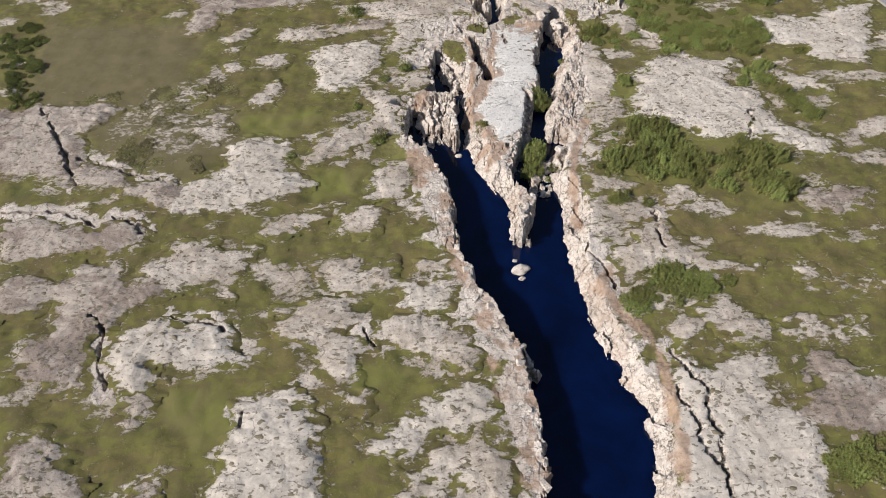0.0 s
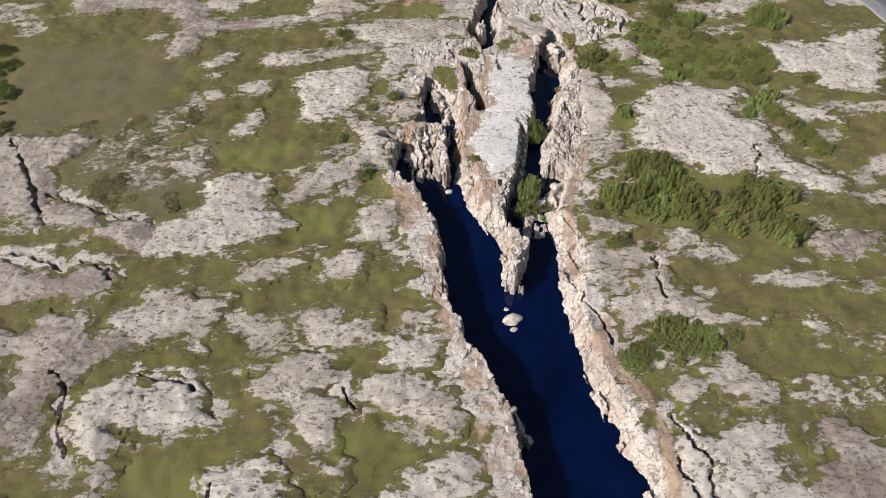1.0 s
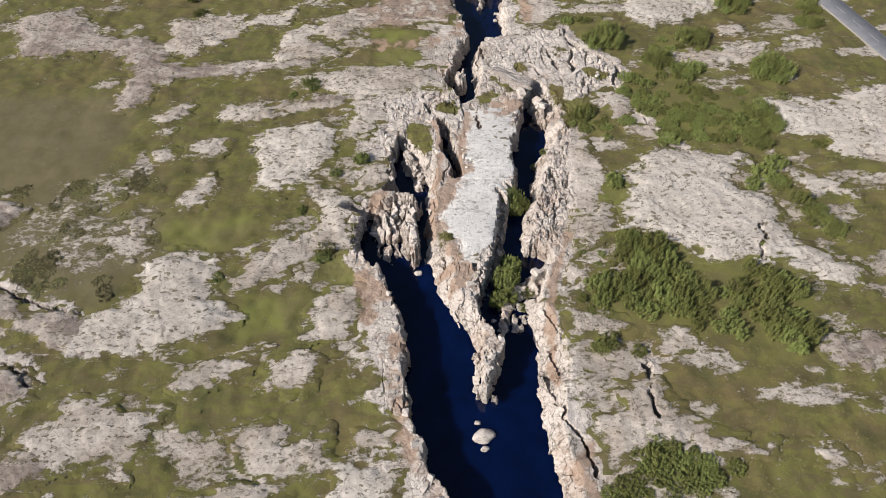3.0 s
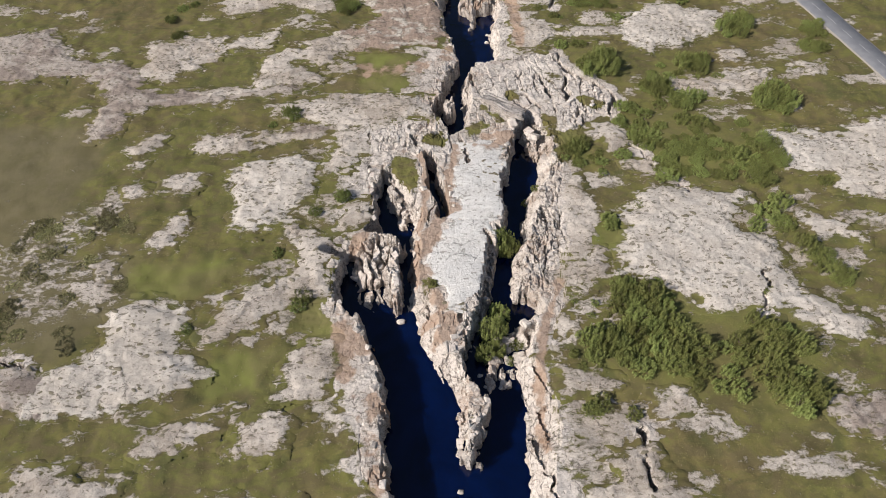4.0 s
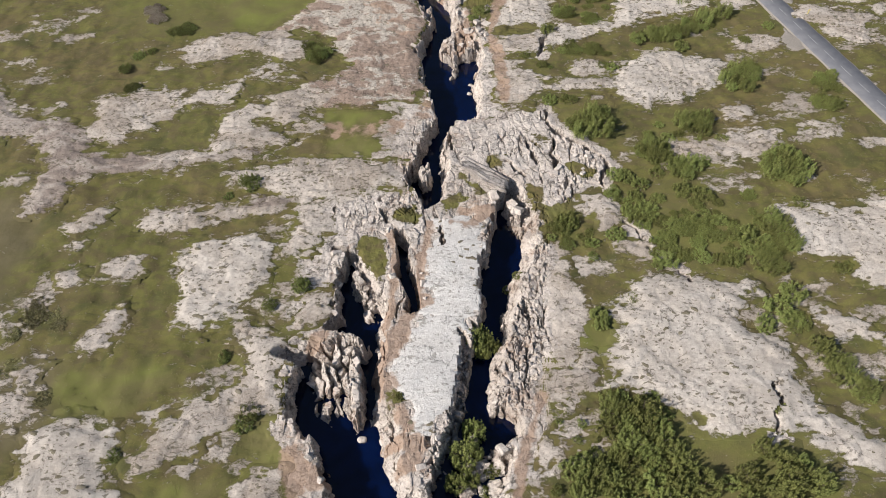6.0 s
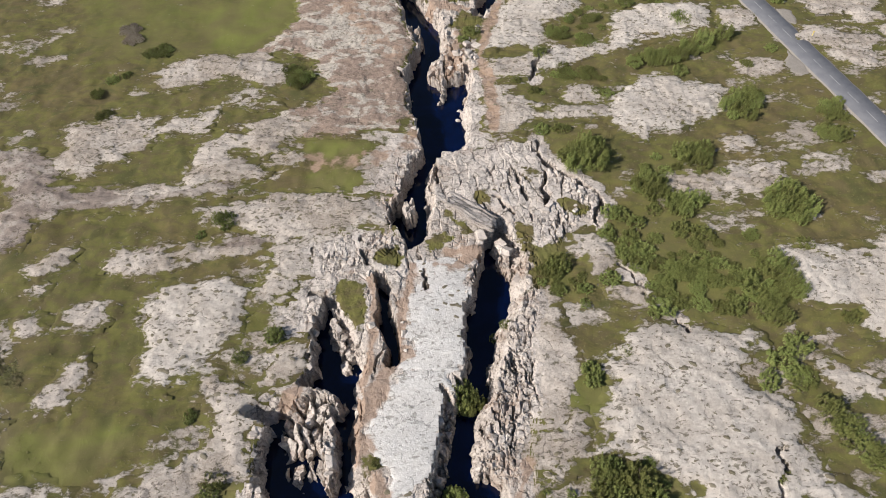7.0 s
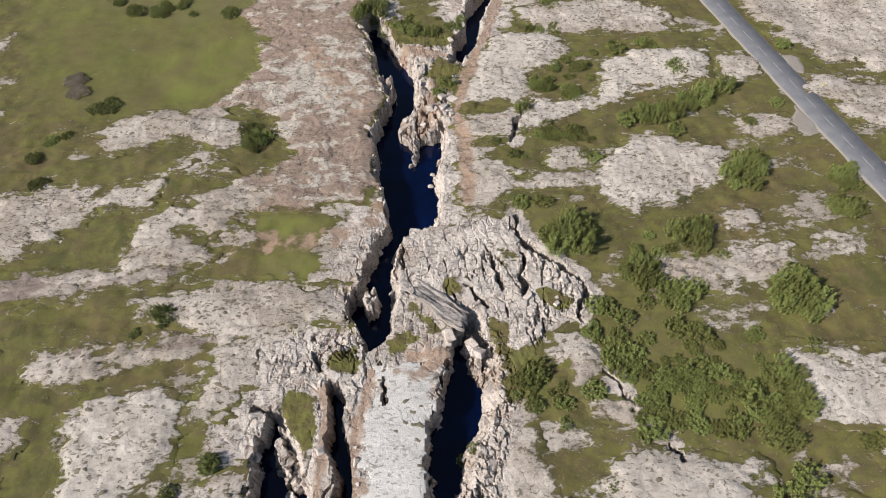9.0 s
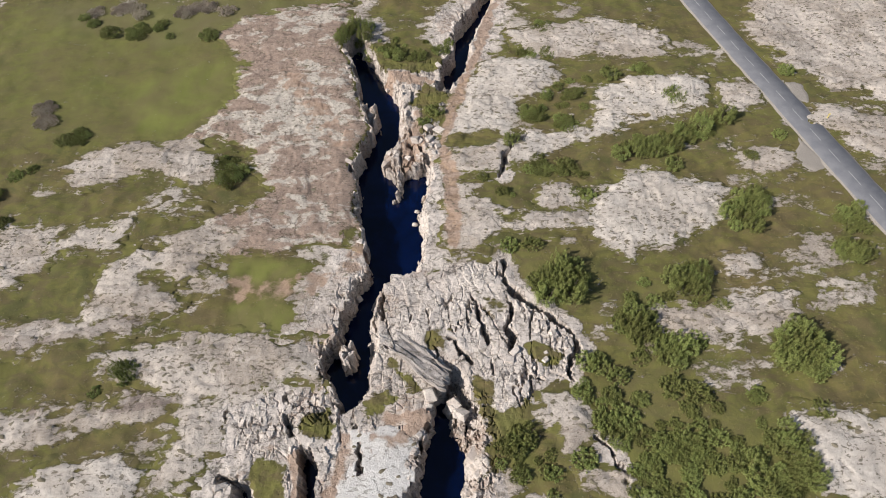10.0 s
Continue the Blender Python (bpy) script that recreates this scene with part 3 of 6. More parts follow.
MEADOWS.append(("over", [(14.5, 121.0), (17.4, 119.1), (18.7, 116.8), (16.9, 117.0), (15.2, 118.9)]))
MEADOWS.append(("over", [(11.6, 116.7), (14.6, 117.6), (15.5, 116.3), (13.3, 115.0)]))
MEADOWS.append(("over", [(26.2, 130.7), (28.0, 131.2), (29.2, 129.1), (27.8, 128.2), (26.7, 128.5)]))
MEADOWS.append(("over", [(19.8, 124.4), (21.7, 124.0), (22.4, 121.9), (21.3, 121.1), (20.2, 122.8)]))
MEADOWS.append(("over", [(32.6, 122.9), (34.9, 122.8), (36.0, 121.5), (34.0, 120.5)]))
MEADOWS.append(("over", [(11.0, 115.6), (13.8, 117.1), (15.0, 115.5), (11.9, 113.5)]))
MEADOWS.append(("over", [(4.9, 112.6), (6.9, 114.1), (7.9, 112.6), (6.1, 111.5)]))
MEADOWS.append(("over", [(4.8, 82.9), (6.9, 83.7), (7.6, 82.5), (5.5, 82.0)]))
MEADOWS.append(("over", [(26.7, 117.9), (29.1, 119.4), (28.0, 113.8), (25.4, 113.9)]))
MEADOWS.append(("dry", [(-87.1, 119.3), (-57.3, 120.0), (-51.7, 107.3), (-51.2, 96.1), (-49.4, 89.3), (-57.6, 88.0), (-64.7, 93.2), (-76.7, 90.4), (-81.8, 97.4)]))
MEADOWS.append(("green", [(-76.0, 208.1), (-1.2, 205.4), (-23.0, 193.9), (-16.5, 184.5), (-15.9, 176.0), (-18.6, 169.1), (-23.4, 164.1), (-35.4, 161.6), (-44.8, 160.4), (-54.6, 160.6)]))
MEADOWS.append(("dry", [(-66.7, 83.7), (-52.7, 89.4), (-39.1, 85.7), (-36.6, 78.1), (-44.5, 70.2), (-58.5, 74.7)]))
MEADOWS.append(("green", [(40.0, 118.0), (50.0, 119.0), (57.0, 116.0), (65.0, 110.5), (63.5, 104.0), (50.0, 103.0), (41.0, 104.0), (38.5, 111.0)]))
MEADOWS.append(("green", [(32.5, 137.0), (43.0, 136.5), (45.5, 131.0), (37.0, 128.5), (33.0, 131.5)]))
MEADOWS.append(("green", [(45.0, 132.0), (55.0, 135.5), (58.0, 131.0), (52.0, 124.5), (45.5, 124.0)]))
MEADOWS.append(("green", [(28.0, 73.5), (40.0, 82.0), (56.0, 75.0), (58.0, 66.0), (47.0, 62.0), (30.0, 66.5)]))
MEADOWS.append(("dry", [(-67.9, 206.7), (-6.0, 205.2), (-18.3, 193.7), (-33.7, 190.8), (-53.1, 193.7)]))
MEADOWS.append(("lush", [(30.4, 93.1), (35.2, 94.1), (36.3, 88.9), (32.3, 87.0), (29.8, 89.0)]))
MEADOWS.append(("lush", [(-12.5, 79.1), (-9.0, 81.3), (-5.5, 78.2), (-6.5, 74.1), (-11.1, 74.9), (-14.1, 74.9)]))
MEADOWS.append(("lush", [(-8.7, 129.3), (-3.6, 130.9), (2.0, 129.1), (0.5, 125.8), (-6.3, 125.3)]))
MEADOWS.append(("lush", [(-9.1, 137.7), (-0.7, 137.6), (3.1, 136.3), (-3.8, 132.7), (-9.5, 134.6)]))
MEADOWS.append(("lush", [(-38.0, 85.7), (-28.7, 87.6), (-22.5, 85.6), (-27.0, 81.0), (-36.9, 80.2)]))
MEADOWS.append(("lush", [(-37.7, 31.9), (-29.7, 32.5), (-27.2, 27.2), (-30.8, 24.5), (-36.4, 27.4)]))
MEADOWS.append(("lush", [(-14.0, 36.2), (-8.0, 36.1), (-4.9, 34.4), (-9.2, 32.1), (-12.9, 33.0)]))
MEADOWS.append(("lush", [(-24.4, 69.5), (-19.2, 73.3), (-13.4, 73.2), (-16.6, 66.7), (-22.1, 65.7)]))
MEADOWS.append(("lush", [(27.9, 114.1), (32.0, 113.4), (32.6, 106.1), (28.8, 106.1)]))
MEADOWS.append(("bright", [(-29.7, 188.4), (-17.6, 184.5), (-16.0, 171.3), (-22.4, 164.1), (-35.4, 161.6), (-37.2, 173.4)]))
BUSHES = []
BUSHES += [("tall", *b) for b in [(-8.7, 99.5, 1.6, 0), (-12.4, 80.8, 1.4, 0), (-20.6, 120.1, 1.6, 0), (33.3, 81.2, 2.8, 0), (36.6, 80.5, 2.1, 0), (66.5, 144.3, 3.3, 0), (37.7, 132.6, 4.4, 0), (55.8, 132.8, 3.1, 0), (67.8, 121.5, 4.0, 0), (47.5, 126.3, 3.2, 0), (50.6, 122.0, 2.5, 0), (81.8, 143.5, 2.5, 0), (79.5, 137.1, 2.3, 0), (62.5, 86.6, 2.6, 0), (64.3, 83.4, 2.2, 0), (60.9, 88.8, 2.0, 0)]]
BUSHES += [("tall", *b) for b in [(58.9, 102.8, 2.7, 0), (-13.6, 153.1, 2.4, 0), (4.2, 192.7, 3.9, 0), (1.5, 190.6, 2.8, 0), (68.1, 146.7, 3.1, 0), (70.2, 148.1, 2.4, 0), (39.2, 133.5, 3.0, 0), (37.1, 132.0, 2.2, 0), (36.6, 168.0, 2.4, 0), (54.7, 159.5, 2.9, 0), (58.5, 160.1, 2.9, 0), (62.5, 162.9, 2.7, 0), (65.2, 164.5, 2.1, 0), (69.6, 166.5, 2.1, 0), (62.6, 171.8, 2.4, 0), (32.7, 161.4, 1.5, 0)]]
BUSHES += [("tall", *b) for b in [(79.7, 138.2, 2.2, 0), (57.7, 134.6, 2.2, 0), (53.5, 133.3, 1.9, 0), (52.6, 123.0, 2.1, 0), (68.0, 123.3, 3.2, 0), (68.1, 119.6, 2.2, 0), (65.1, 121.3, 2.1, 0), (62.0, 110.1, 2.7, 0), (62.9, 107.0, 2.3, 0), (31.5, 111.5, 1.5, 0)]]
BUSHES += [("low", *b) for b in [(-50.7, 150.4, 1.7, 0), (-47.2, 144.3, 1.6, 0), (60.7, 97.8, 2.1, 0), (69.2, 101.9, 1.5, 0), (53.4, 80.7, 1.2, 0), (33.1, 94.1, 1.4, 0), (30.6, 110.6, 1.7, 0), (42.1, 112.0, 2.7, 0), (44.8, 106.9, 2.2, 0), (25.8, 79.8, 0.9, 0), (27.2, 64.5, 1.4, 0), (31.0, 63.1, 1.2, 0), (25.8, 63.9, 1.0, 0), (-27.8, 75.4, 1.0, 0), (7.5, 68.4, 0.8, 0), (6.2, 82.7, 0.7, 0)]]
BUSHES += [("low", *b) for b in [(21.1, 101.1, 0.8, -2.0), (19.5, 91.1, 1.0, -2.0), (25.8, 44.8, 2.7, 0), (31.6, 49.3, 3.2, 0), (35.2, 47.5, 2.6, 0), (39.3, 47.9, 1.4, 0), (47.4, 22.2, 2.9, 0), (44.5, 21.5, 2.3, 0), (-12.8, 79.5, 1.4, 0), (31.6, 60.6, 0.9, 0), (26.0, 63.6, 1.2, 0), (30.6, 150.0, 1.3, 0), (59.3, 128.9, 1.3, 0), (41.2, 120.5, 1.7, 0)]]
BUSHES += [("low", *b) for b in [(38.6, 116.7, 1.5, 0), (60.0, 116.3, 1.2, 0), (34.0, 106.9, 1.2, 0), (37.3, 155.0, 2.3, 0), (41.1, 155.7, 1.8, 0), (-14.8, 156.6, 2.5, 0), (-11.7, 155.0, 1.5, 0), (-20.4, 120.0, 1.3, 0), (-41.1, 194.5, 3.2, 0), (-42.1, 163.7, 2.2, 0), (-44.3, 163.1, 1.6, 0), (-26.2, 192.8, 2.1, 0), (41.0, 193.2, 2.5, 0), (37.0, 185.2, 2.2, 0), (41.3, 185.2, 1.9, 0), (84.4, 178.8, 1.8, 0)]]
BUSHES += [("low", *b) for b in [(58.5, 179.3, 2.3, 0), (11.9, 185.2, 2.0, 0), (16.3, 185.0, 2.0, 0), (20.7, 186.8, 1.8, 0), (19.7, 169.4, 1.8, 0), (17.8, 166.7, 1.4, 0), (52.2, 178.8, 1.9, 0), (30.9, 139.2, 1.6, 0), (34.2, 139.3, 1.5, 0), (43.8, 149.1, 1.4, 0), (53.7, 110.6, 1.5, 0), (71.6, 157.2, 1.4, 0), (27.6, 153.2, 1.1, 0), (-23.1, 117.1, 0.9, 0), (-36.7, 197.5, 1.4, 0), (-49.1, 154.6, 1.3, 0)]]
BUSHES += [("low", *b) for b in [(-46.8, 155.9, 1.1, 0), (84.5, 146.1, 1.4, 0), (77.7, 161.8, 1.3, 0), (-12.7, 96.3, 1.2, 0), (-17.4, 88.5, 1.0, 0), (-19.5, 119.5, 1.7, 0), (-8.9, 99.8, 1.3, 0), (33.9, 108.9, 1.0, 0), (29.9, 110.0, 1.7, 0), (30.3, 106.7, 1.2, 0), (33.7, 104.3, 1.0, 0), (38.5, 116.4, 1.4, 0)]]
BUSHES += [("low", *b) for b in [(46.6, 121.4, 1.4, 0), (50.3, 123.1, 1.9, 0), (54.6, 123.8, 1.4, 0), (59.7, 115.8, 1.1, 0), (50.6, 111.0, 1.9, 0), (46.6, 109.9, 1.6, 0), (43.4, 113.4, 1.9, 0), (54.6, 114.5, 1.0, 0), (53.7, 103.2, 1.3, 0), (42.8, 102.6, 1.0, 0), (47.5, 104.4, 1.5, 0), (22.7, 101.4, 1.0, -2.0), (38.2, 97.0, 1.1, 0), (32.9, 93.4, 1.7, 0), (81.7, 137.7, 2.0, 0), (17.6, 74.5, 1.0, -2.0)]]
BUSHES += [("low", *b) for b in [(16.7, 72.1, 0.8, -2.0)]]
BUSHES += [("grey", *b) for b in [(-51.1, 171.3, 2.5, 0), (-49.1, 167.6, 2.3, 0), (52.2, 124.3, 1.2, 0), (-52.4, 201.7, 2.3, 0), (-45.6, 203.2, 2.8, 0), (-28.5, 202.6, 2.6, 0), (48.2, 122.8, 0.9, 0)]]
BUSHES += [("low", *b) for b in [(34.6, 132.6, 2.1, 0), (45.5, 126.4, 2.3, 0), (47.5, 124.0, 1.8, 0), (39.7, 120.8, 1.5, 0), (43.3, 118.8, 1.6, 0), (50.0, 117.3, 1.7, 0), (52.8, 116.3, 1.8, 0), (40.7, 112.9, 1.9, 0), (48.2, 109.8, 2.2, 0), (50.9, 108.9, 2.3, 0), (44.0, 103.7, 1.9, 0), (49.4, 104.1, 1.4, 0), (56.9, 107.3, 2.1, 0), (60.0, 105.7, 2.2, 0)]]
BUSHES += [("low", *b) for b in [(54.5, 103.7, 1.5, 0), (37.8, 108.4, 1.6, 0), (33.2, 107.0, 1.1, 0), (57.8, 95.2, 2.1, 0), (59.7, 93.3, 2.2, 0), (55.1, 92.8, 1.6, 0), (67.2, 114.1, 1.4, 0), (50.4, 158.1, 2.0, 0), (58.8, 155.7, 1.8, 0), (44.4, 173.3, 1.9, 0), (42.4, 166.1, 2.6, 0), (42.2, 149.7, 1.5, 0), (41.9, 154.8, 1.4, 0), (83.3, 142.1, 1.6, 0)]]
BUSHES += [("heath", *b) for b in [(-56.0, 76.1, 2.5, 0), (-53.7, 78.6, 1.8, 0), (-51.7, 89.0, 1.9, 0), (-45.1, 87.3, 1.2, 0), (-53.4, 85.3, 1.5, 0), (-39.8, 81.6, 1.1, 0), (-55.4, 93.7, 2.0, 0), (-56.5, 92.7, 1.4, 0), (-52.8, 93.3, 1.3, 0), (-45.6, 95.0, 1.6, 0), (-43.2, 95.1, 1.4, 0), (-47.0, 91.7, 1.2, 0), (-57.4, 90.1, 1.3, 0), (-56.6, 77.6, 2.0, 0), (-53.2, 76.8, 1.7, 0), (-52.8, 73.6, 1.9, 0)]]
BUSHES += [("heath", *b) for b in [(-50.6, 74.4, 1.2, 0), (-54.6, 82.7, 1.2, 0), (-51.4, 83.8, 1.3, 0), (-46.1, 80.3, 1.2, 0), (-39.2, 82.4, 1.3, 0), (-44.9, 86.3, 0.9, 0), (-65.0, 92.5, 2.2, 0), (-68.4, 92.4, 1.6, 0), (-44.3, 74.8, 1.3, 0), (-45.4, 94.7, 2.0, 0), (-54.0, 92.5, 2.2, 0), (-41.4, 93.4, 1.3, 0), (-54.7, 94.5, 1.6, 0), (-45.6, 96.4, 1.6, 0), (-63.8, 89.6, 1.3, 0), (-47.0, 85.6, 1.1, 0)]]
BUSHES += [("heath", *b) for b in [(-57.1, 80.0, 1.1, 0), (-43.2, 72.6, 1.4, 0)]]
BUSHES += [("grey", *b) for b in [(-47.3, 202.4, 2.4, 0), (-42.1, 200.2, 2.0, 0), (-32.8, 201.1, 2.6, 0), (-30.7, 203.5, 2.2, 0), (-24.2, 201.2, 2.0, 0)]]
BUSHES += [("low", *b) for b in [(-51.3, 197.6, 1.6, 0), (-46.7, 194.3, 2.0, 0), (-37.2, 195.6, 1.3, 0), (-34.1, 193.1, 1.2, 0), (-54.0, 200.1, 1.4, 0)]]
BUSHES += [("gully", *b) for b in [(16.5, 91.7, 2.2, -1.0), (17.8, 90.9, 1.5, -2.0), (14.4, 76.1, 2.0, -1.0), (15.5, 79.4, 1.5, -2.0), (13.2, 73.0, 1.5, -1.0), (14.9, 73.6, 1.3, -2.0)]]
THICKETS = []
THICKETS.append(("tall", 2.3, [(25.1, 73.9), (30.3, 74.6), (32.2, 81.4), (37.1, 82.7), (39.1, 77.9), (43.8, 76.2), (49.1, 76.5), (53.3, 73.7), (56.8, 73.7), (57.5, 69.8), (54.5, 65.5), (48.4, 63.5), (43.7, 65.6), (40.0, 67.0), (36.2, 68.5), (32.7, 68.5), (27.4, 70.0)]))
THICKETS.append(("low", 3.4, [(39.9, 116.2), (49.9, 114.7), (56.2, 112.5), (65.3, 111.8), (64.2, 105.3), (54.0, 104.8), (44.8, 106.0), (39.9, 111.9)]))
THICKETS.append(("low", 3.6, [(38.9, 119.0), (50.2, 118.8), (57.3, 115.9), (65.5, 110.3), (63.2, 103.7), (49.5, 103.8), (42.3, 103.8), (39.1, 110.6)]))
THICKETS.append(("low", 2.6, [(29.4, 113.4), (33.2, 112.4), (32.6, 107.2), (28.1, 107.2)]))
THICKETS.append(("low", 3.6, [(33.9, 157.4), (47.2, 159.8), (46.4, 154.6), (31.5, 148.8)]))
THICKETS.append(("low", 2.8, [(48.6, 162.5), (66.3, 164.9), (71.3, 169.1), (63.0, 159.4), (50.5, 157.1)]))
THICKETS.append(("low", 3.0, [(0.1, 193.2), (11.7, 190.9), (22.9, 188.7), (21.8, 184.2), (7.7, 183.7)]))
THICKETS.append(("low", 2.4, [(22.6, 70.6), (30.0, 80.1), (38.6, 82.8), (38.8, 75.5), (25.9, 67.9)]))
THICKETS.append(("low", 3.6, [(44.5, 131.9), (54.5, 134.6), (56.0, 130.8), (50.6, 123.9), (44.7, 124.0)]))
THICKETS.append(("low", 3.4, [(39.5, 177.8), (48.3, 180.9), (47.7, 169.7), (35.4, 165.6), (35.9, 171.5)]))
THICKETS.append(("low", 2.0, [(23.6, 46.0), (28.9, 51.8), (39.4, 48.5), (35.5, 45.7), (25.5, 43.6)]))
THICKETS.append(("low", 2.1, [(-96.1, 115.5), (-91.4, 120.7), (-86.3, 115.0), (-85.0, 106.8), (-77.7, 91.3), (-83.4, 91.0), (-90.7, 103.3)]))
THICKETS.append(("low", 2.2, [(44.8, 24.0), (51.2, 25.2), (49.4, 21.3), (44.2, 20.7)]))
CRAGS = []
CRAGS.append((0.1, 0.26, [(1.9, 90.3), (1.3, 85.4), (2.5, 78.1), (5.8, 69.0), (9.0, 64.3), (9.6, 58.4), (10.5, 54.8), (11.5, 58.4), (11.0, 67.1), (10.0, 71.6), (13.2, 79.8), (14.3, 89.1), (17.9, 97.6), (19.3, 109.7), (19.2, 116.5), (16.0, 121.7), (9.9, 116.7), (2.3, 111.3), (2.4, 97.8)]))
CRAGS.append((0.3, 0.19, [(10.5, 133.3), (16.0, 134.6), (21.7, 136.0), (29.4, 136.3), (30.8, 132.5), (33.7, 129.3), (37.6, 126.1), (38.6, 122.4), (37.1, 118.8), (33.0, 117.7), (31.4, 114.8), (29.0, 109.3), (26.8, 106.1), (24.3, 109.3), (21.7, 114.9), (18.3, 112.1), (11.2, 114.9), (10.7, 121.0), (11.3, 127.7)]))
CRAGS.append((0.0, 0.22, [(20.8, 117.9), (23.0, 120.8), (28.6, 116.3), (26.2, 111.0), (28.0, 104.0), (25.2, 97.0), (26.4, 90.8), (23.6, 85.0), (24.0, 78.5), (21.5, 74.7), (18.2, 70.0), (20.3, 78.0), (17.5, 81.5), (18.0, 89.1), (20.7, 97.6), (22.3, 107.1)]))
CRAGS.append((0.2, 1.0, [(-6.5, 87.4), (-3.6, 91.9), (0.6, 91.3), (1.4, 78.1), (-2.5, 78.2), (-5.7, 83.6)]))
CRAGS.append((0.05, 0.3, [(-6.1, 113.7), (-1.7, 116.5), (4.7, 117.4), (9.7, 115.4), (17.6, 113.5), (17.6, 107.3), (10.1, 107.4), (9.8, 99.4), (4.1, 92.4), (2.1, 104.2), (2.3, 109.2), (-2.1, 107.5)]))
CRAGS.append((0.1, 0.9, [(5.5, 183.8), (12.1, 182.8), (20.7, 184.2), (22.8, 176.6), (21.8, 170.3), (18.9, 160.4), (18.0, 155.2), (12.5, 155.3), (12.7, 169.1)]))
CRAGS.append((-2.2, 0.8, [(15.6, 74.7), (19.3, 74.7), (17.8, 70.0), (17.0, 67.5), (15.2, 67.1), (14.8, 70.0)]))
CRAGS.append((0.2, 1.0, [(4.5, 123.5), (6.6, 124.3), (7.8, 121.1), (5.5, 121.1)]))
# places where the rock lies broken into blocks: height of the blocks, outline
JUMBLES = [
    (0.55, [(17.3, 82.0), (17.2, 88.0), (19.3, 94.0), (21.0, 101.0), (22.5, 107.0), (24.5, 112.0), (27.4, 115.5), (28.0, 109.0), (26.6, 102.0), (25.6, 94.0), (24.6, 87.0), (22.0, 81.5), (19.6, 80.8)]),
    (0.55, [(21.0, 121.5), (24.0, 118.5), (27.0, 116.0), (25.0, 110.5), (22.6, 112.0), (21.6, 116.5)]),
    (0.5, [(13.9, 92.0), (15.4, 89.5), (14.9, 84.0), (13.6, 79.0), (12.6, 75.5), (10.8, 72.6), (9.6, 74.5), (11.2, 78.0), (12.9, 82.0), (13.2, 88.0)]),
    (0.38, [(31.0, 131.0), (34.5, 128.6), (37.6, 126.4), (38.8, 123.0), (37.4, 118.0), (35.0, 119.5), (35.5, 123.5), (32.5, 126.5)]),
    (0.45, [(8.8, 65.0), (9.6, 58.4), (10.4, 55.2), (11.4, 58.4), (11.2, 64.5), (10.4, 70.5), (9.4, 69.5)]),
    (0.5, [(6.0, 119.5), (7.6, 117.6), (8.6, 113.6), (5.6, 113.0), (1.6, 111.4), (-3.0, 110.6), (-3.4, 113.0), (2.0, 114.4), (5.0, 116.6)]),
]
RUBBLE = []
RUBBLE.append((0.5, [(30.2, 129.3), (37.5, 125.7), (37.5, 119.2), (32.3, 117.7), (29.7, 120.9)]))
RUBBLE.append((0.8, [(21.0, 120.9), (24.5, 117.8), (27.9, 114.8), (25.7, 112.0), (22.4, 114.9)]))
RUBBLE.append((0.4, [(13.2, 81.6), (17.4, 79.8), (17.0, 67.8), (13.1, 65.7), (11.1, 68.6), (10.1, 73.2)]))
RUBBLE.append((0.6, [(8.3, 65.7), (12.1, 67.8), (11.5, 57.8), (9.6, 57.8)]))
RUBBLE.append((0.9, [(19.3, 116.3), (24.1, 116.2), (25.9, 107.2), (23.4, 104.0), (21.5, 110.7)]))
RUBBLE.append((0.8, [(16.9, 163.2), (19.8, 168.9), (21.7, 159.0), (18.0, 155.2), (12.5, 155.3)]))
ROAD = [(73.6, 201.9), (75.5, 193.9), (77.8, 184.5), (80.6, 174.0), (82.6, 165.5), (85.5, 154.0)]
ROAD_LINE = [(59.5, 262.0)] + ROAD + [(125.0, -2.0)]


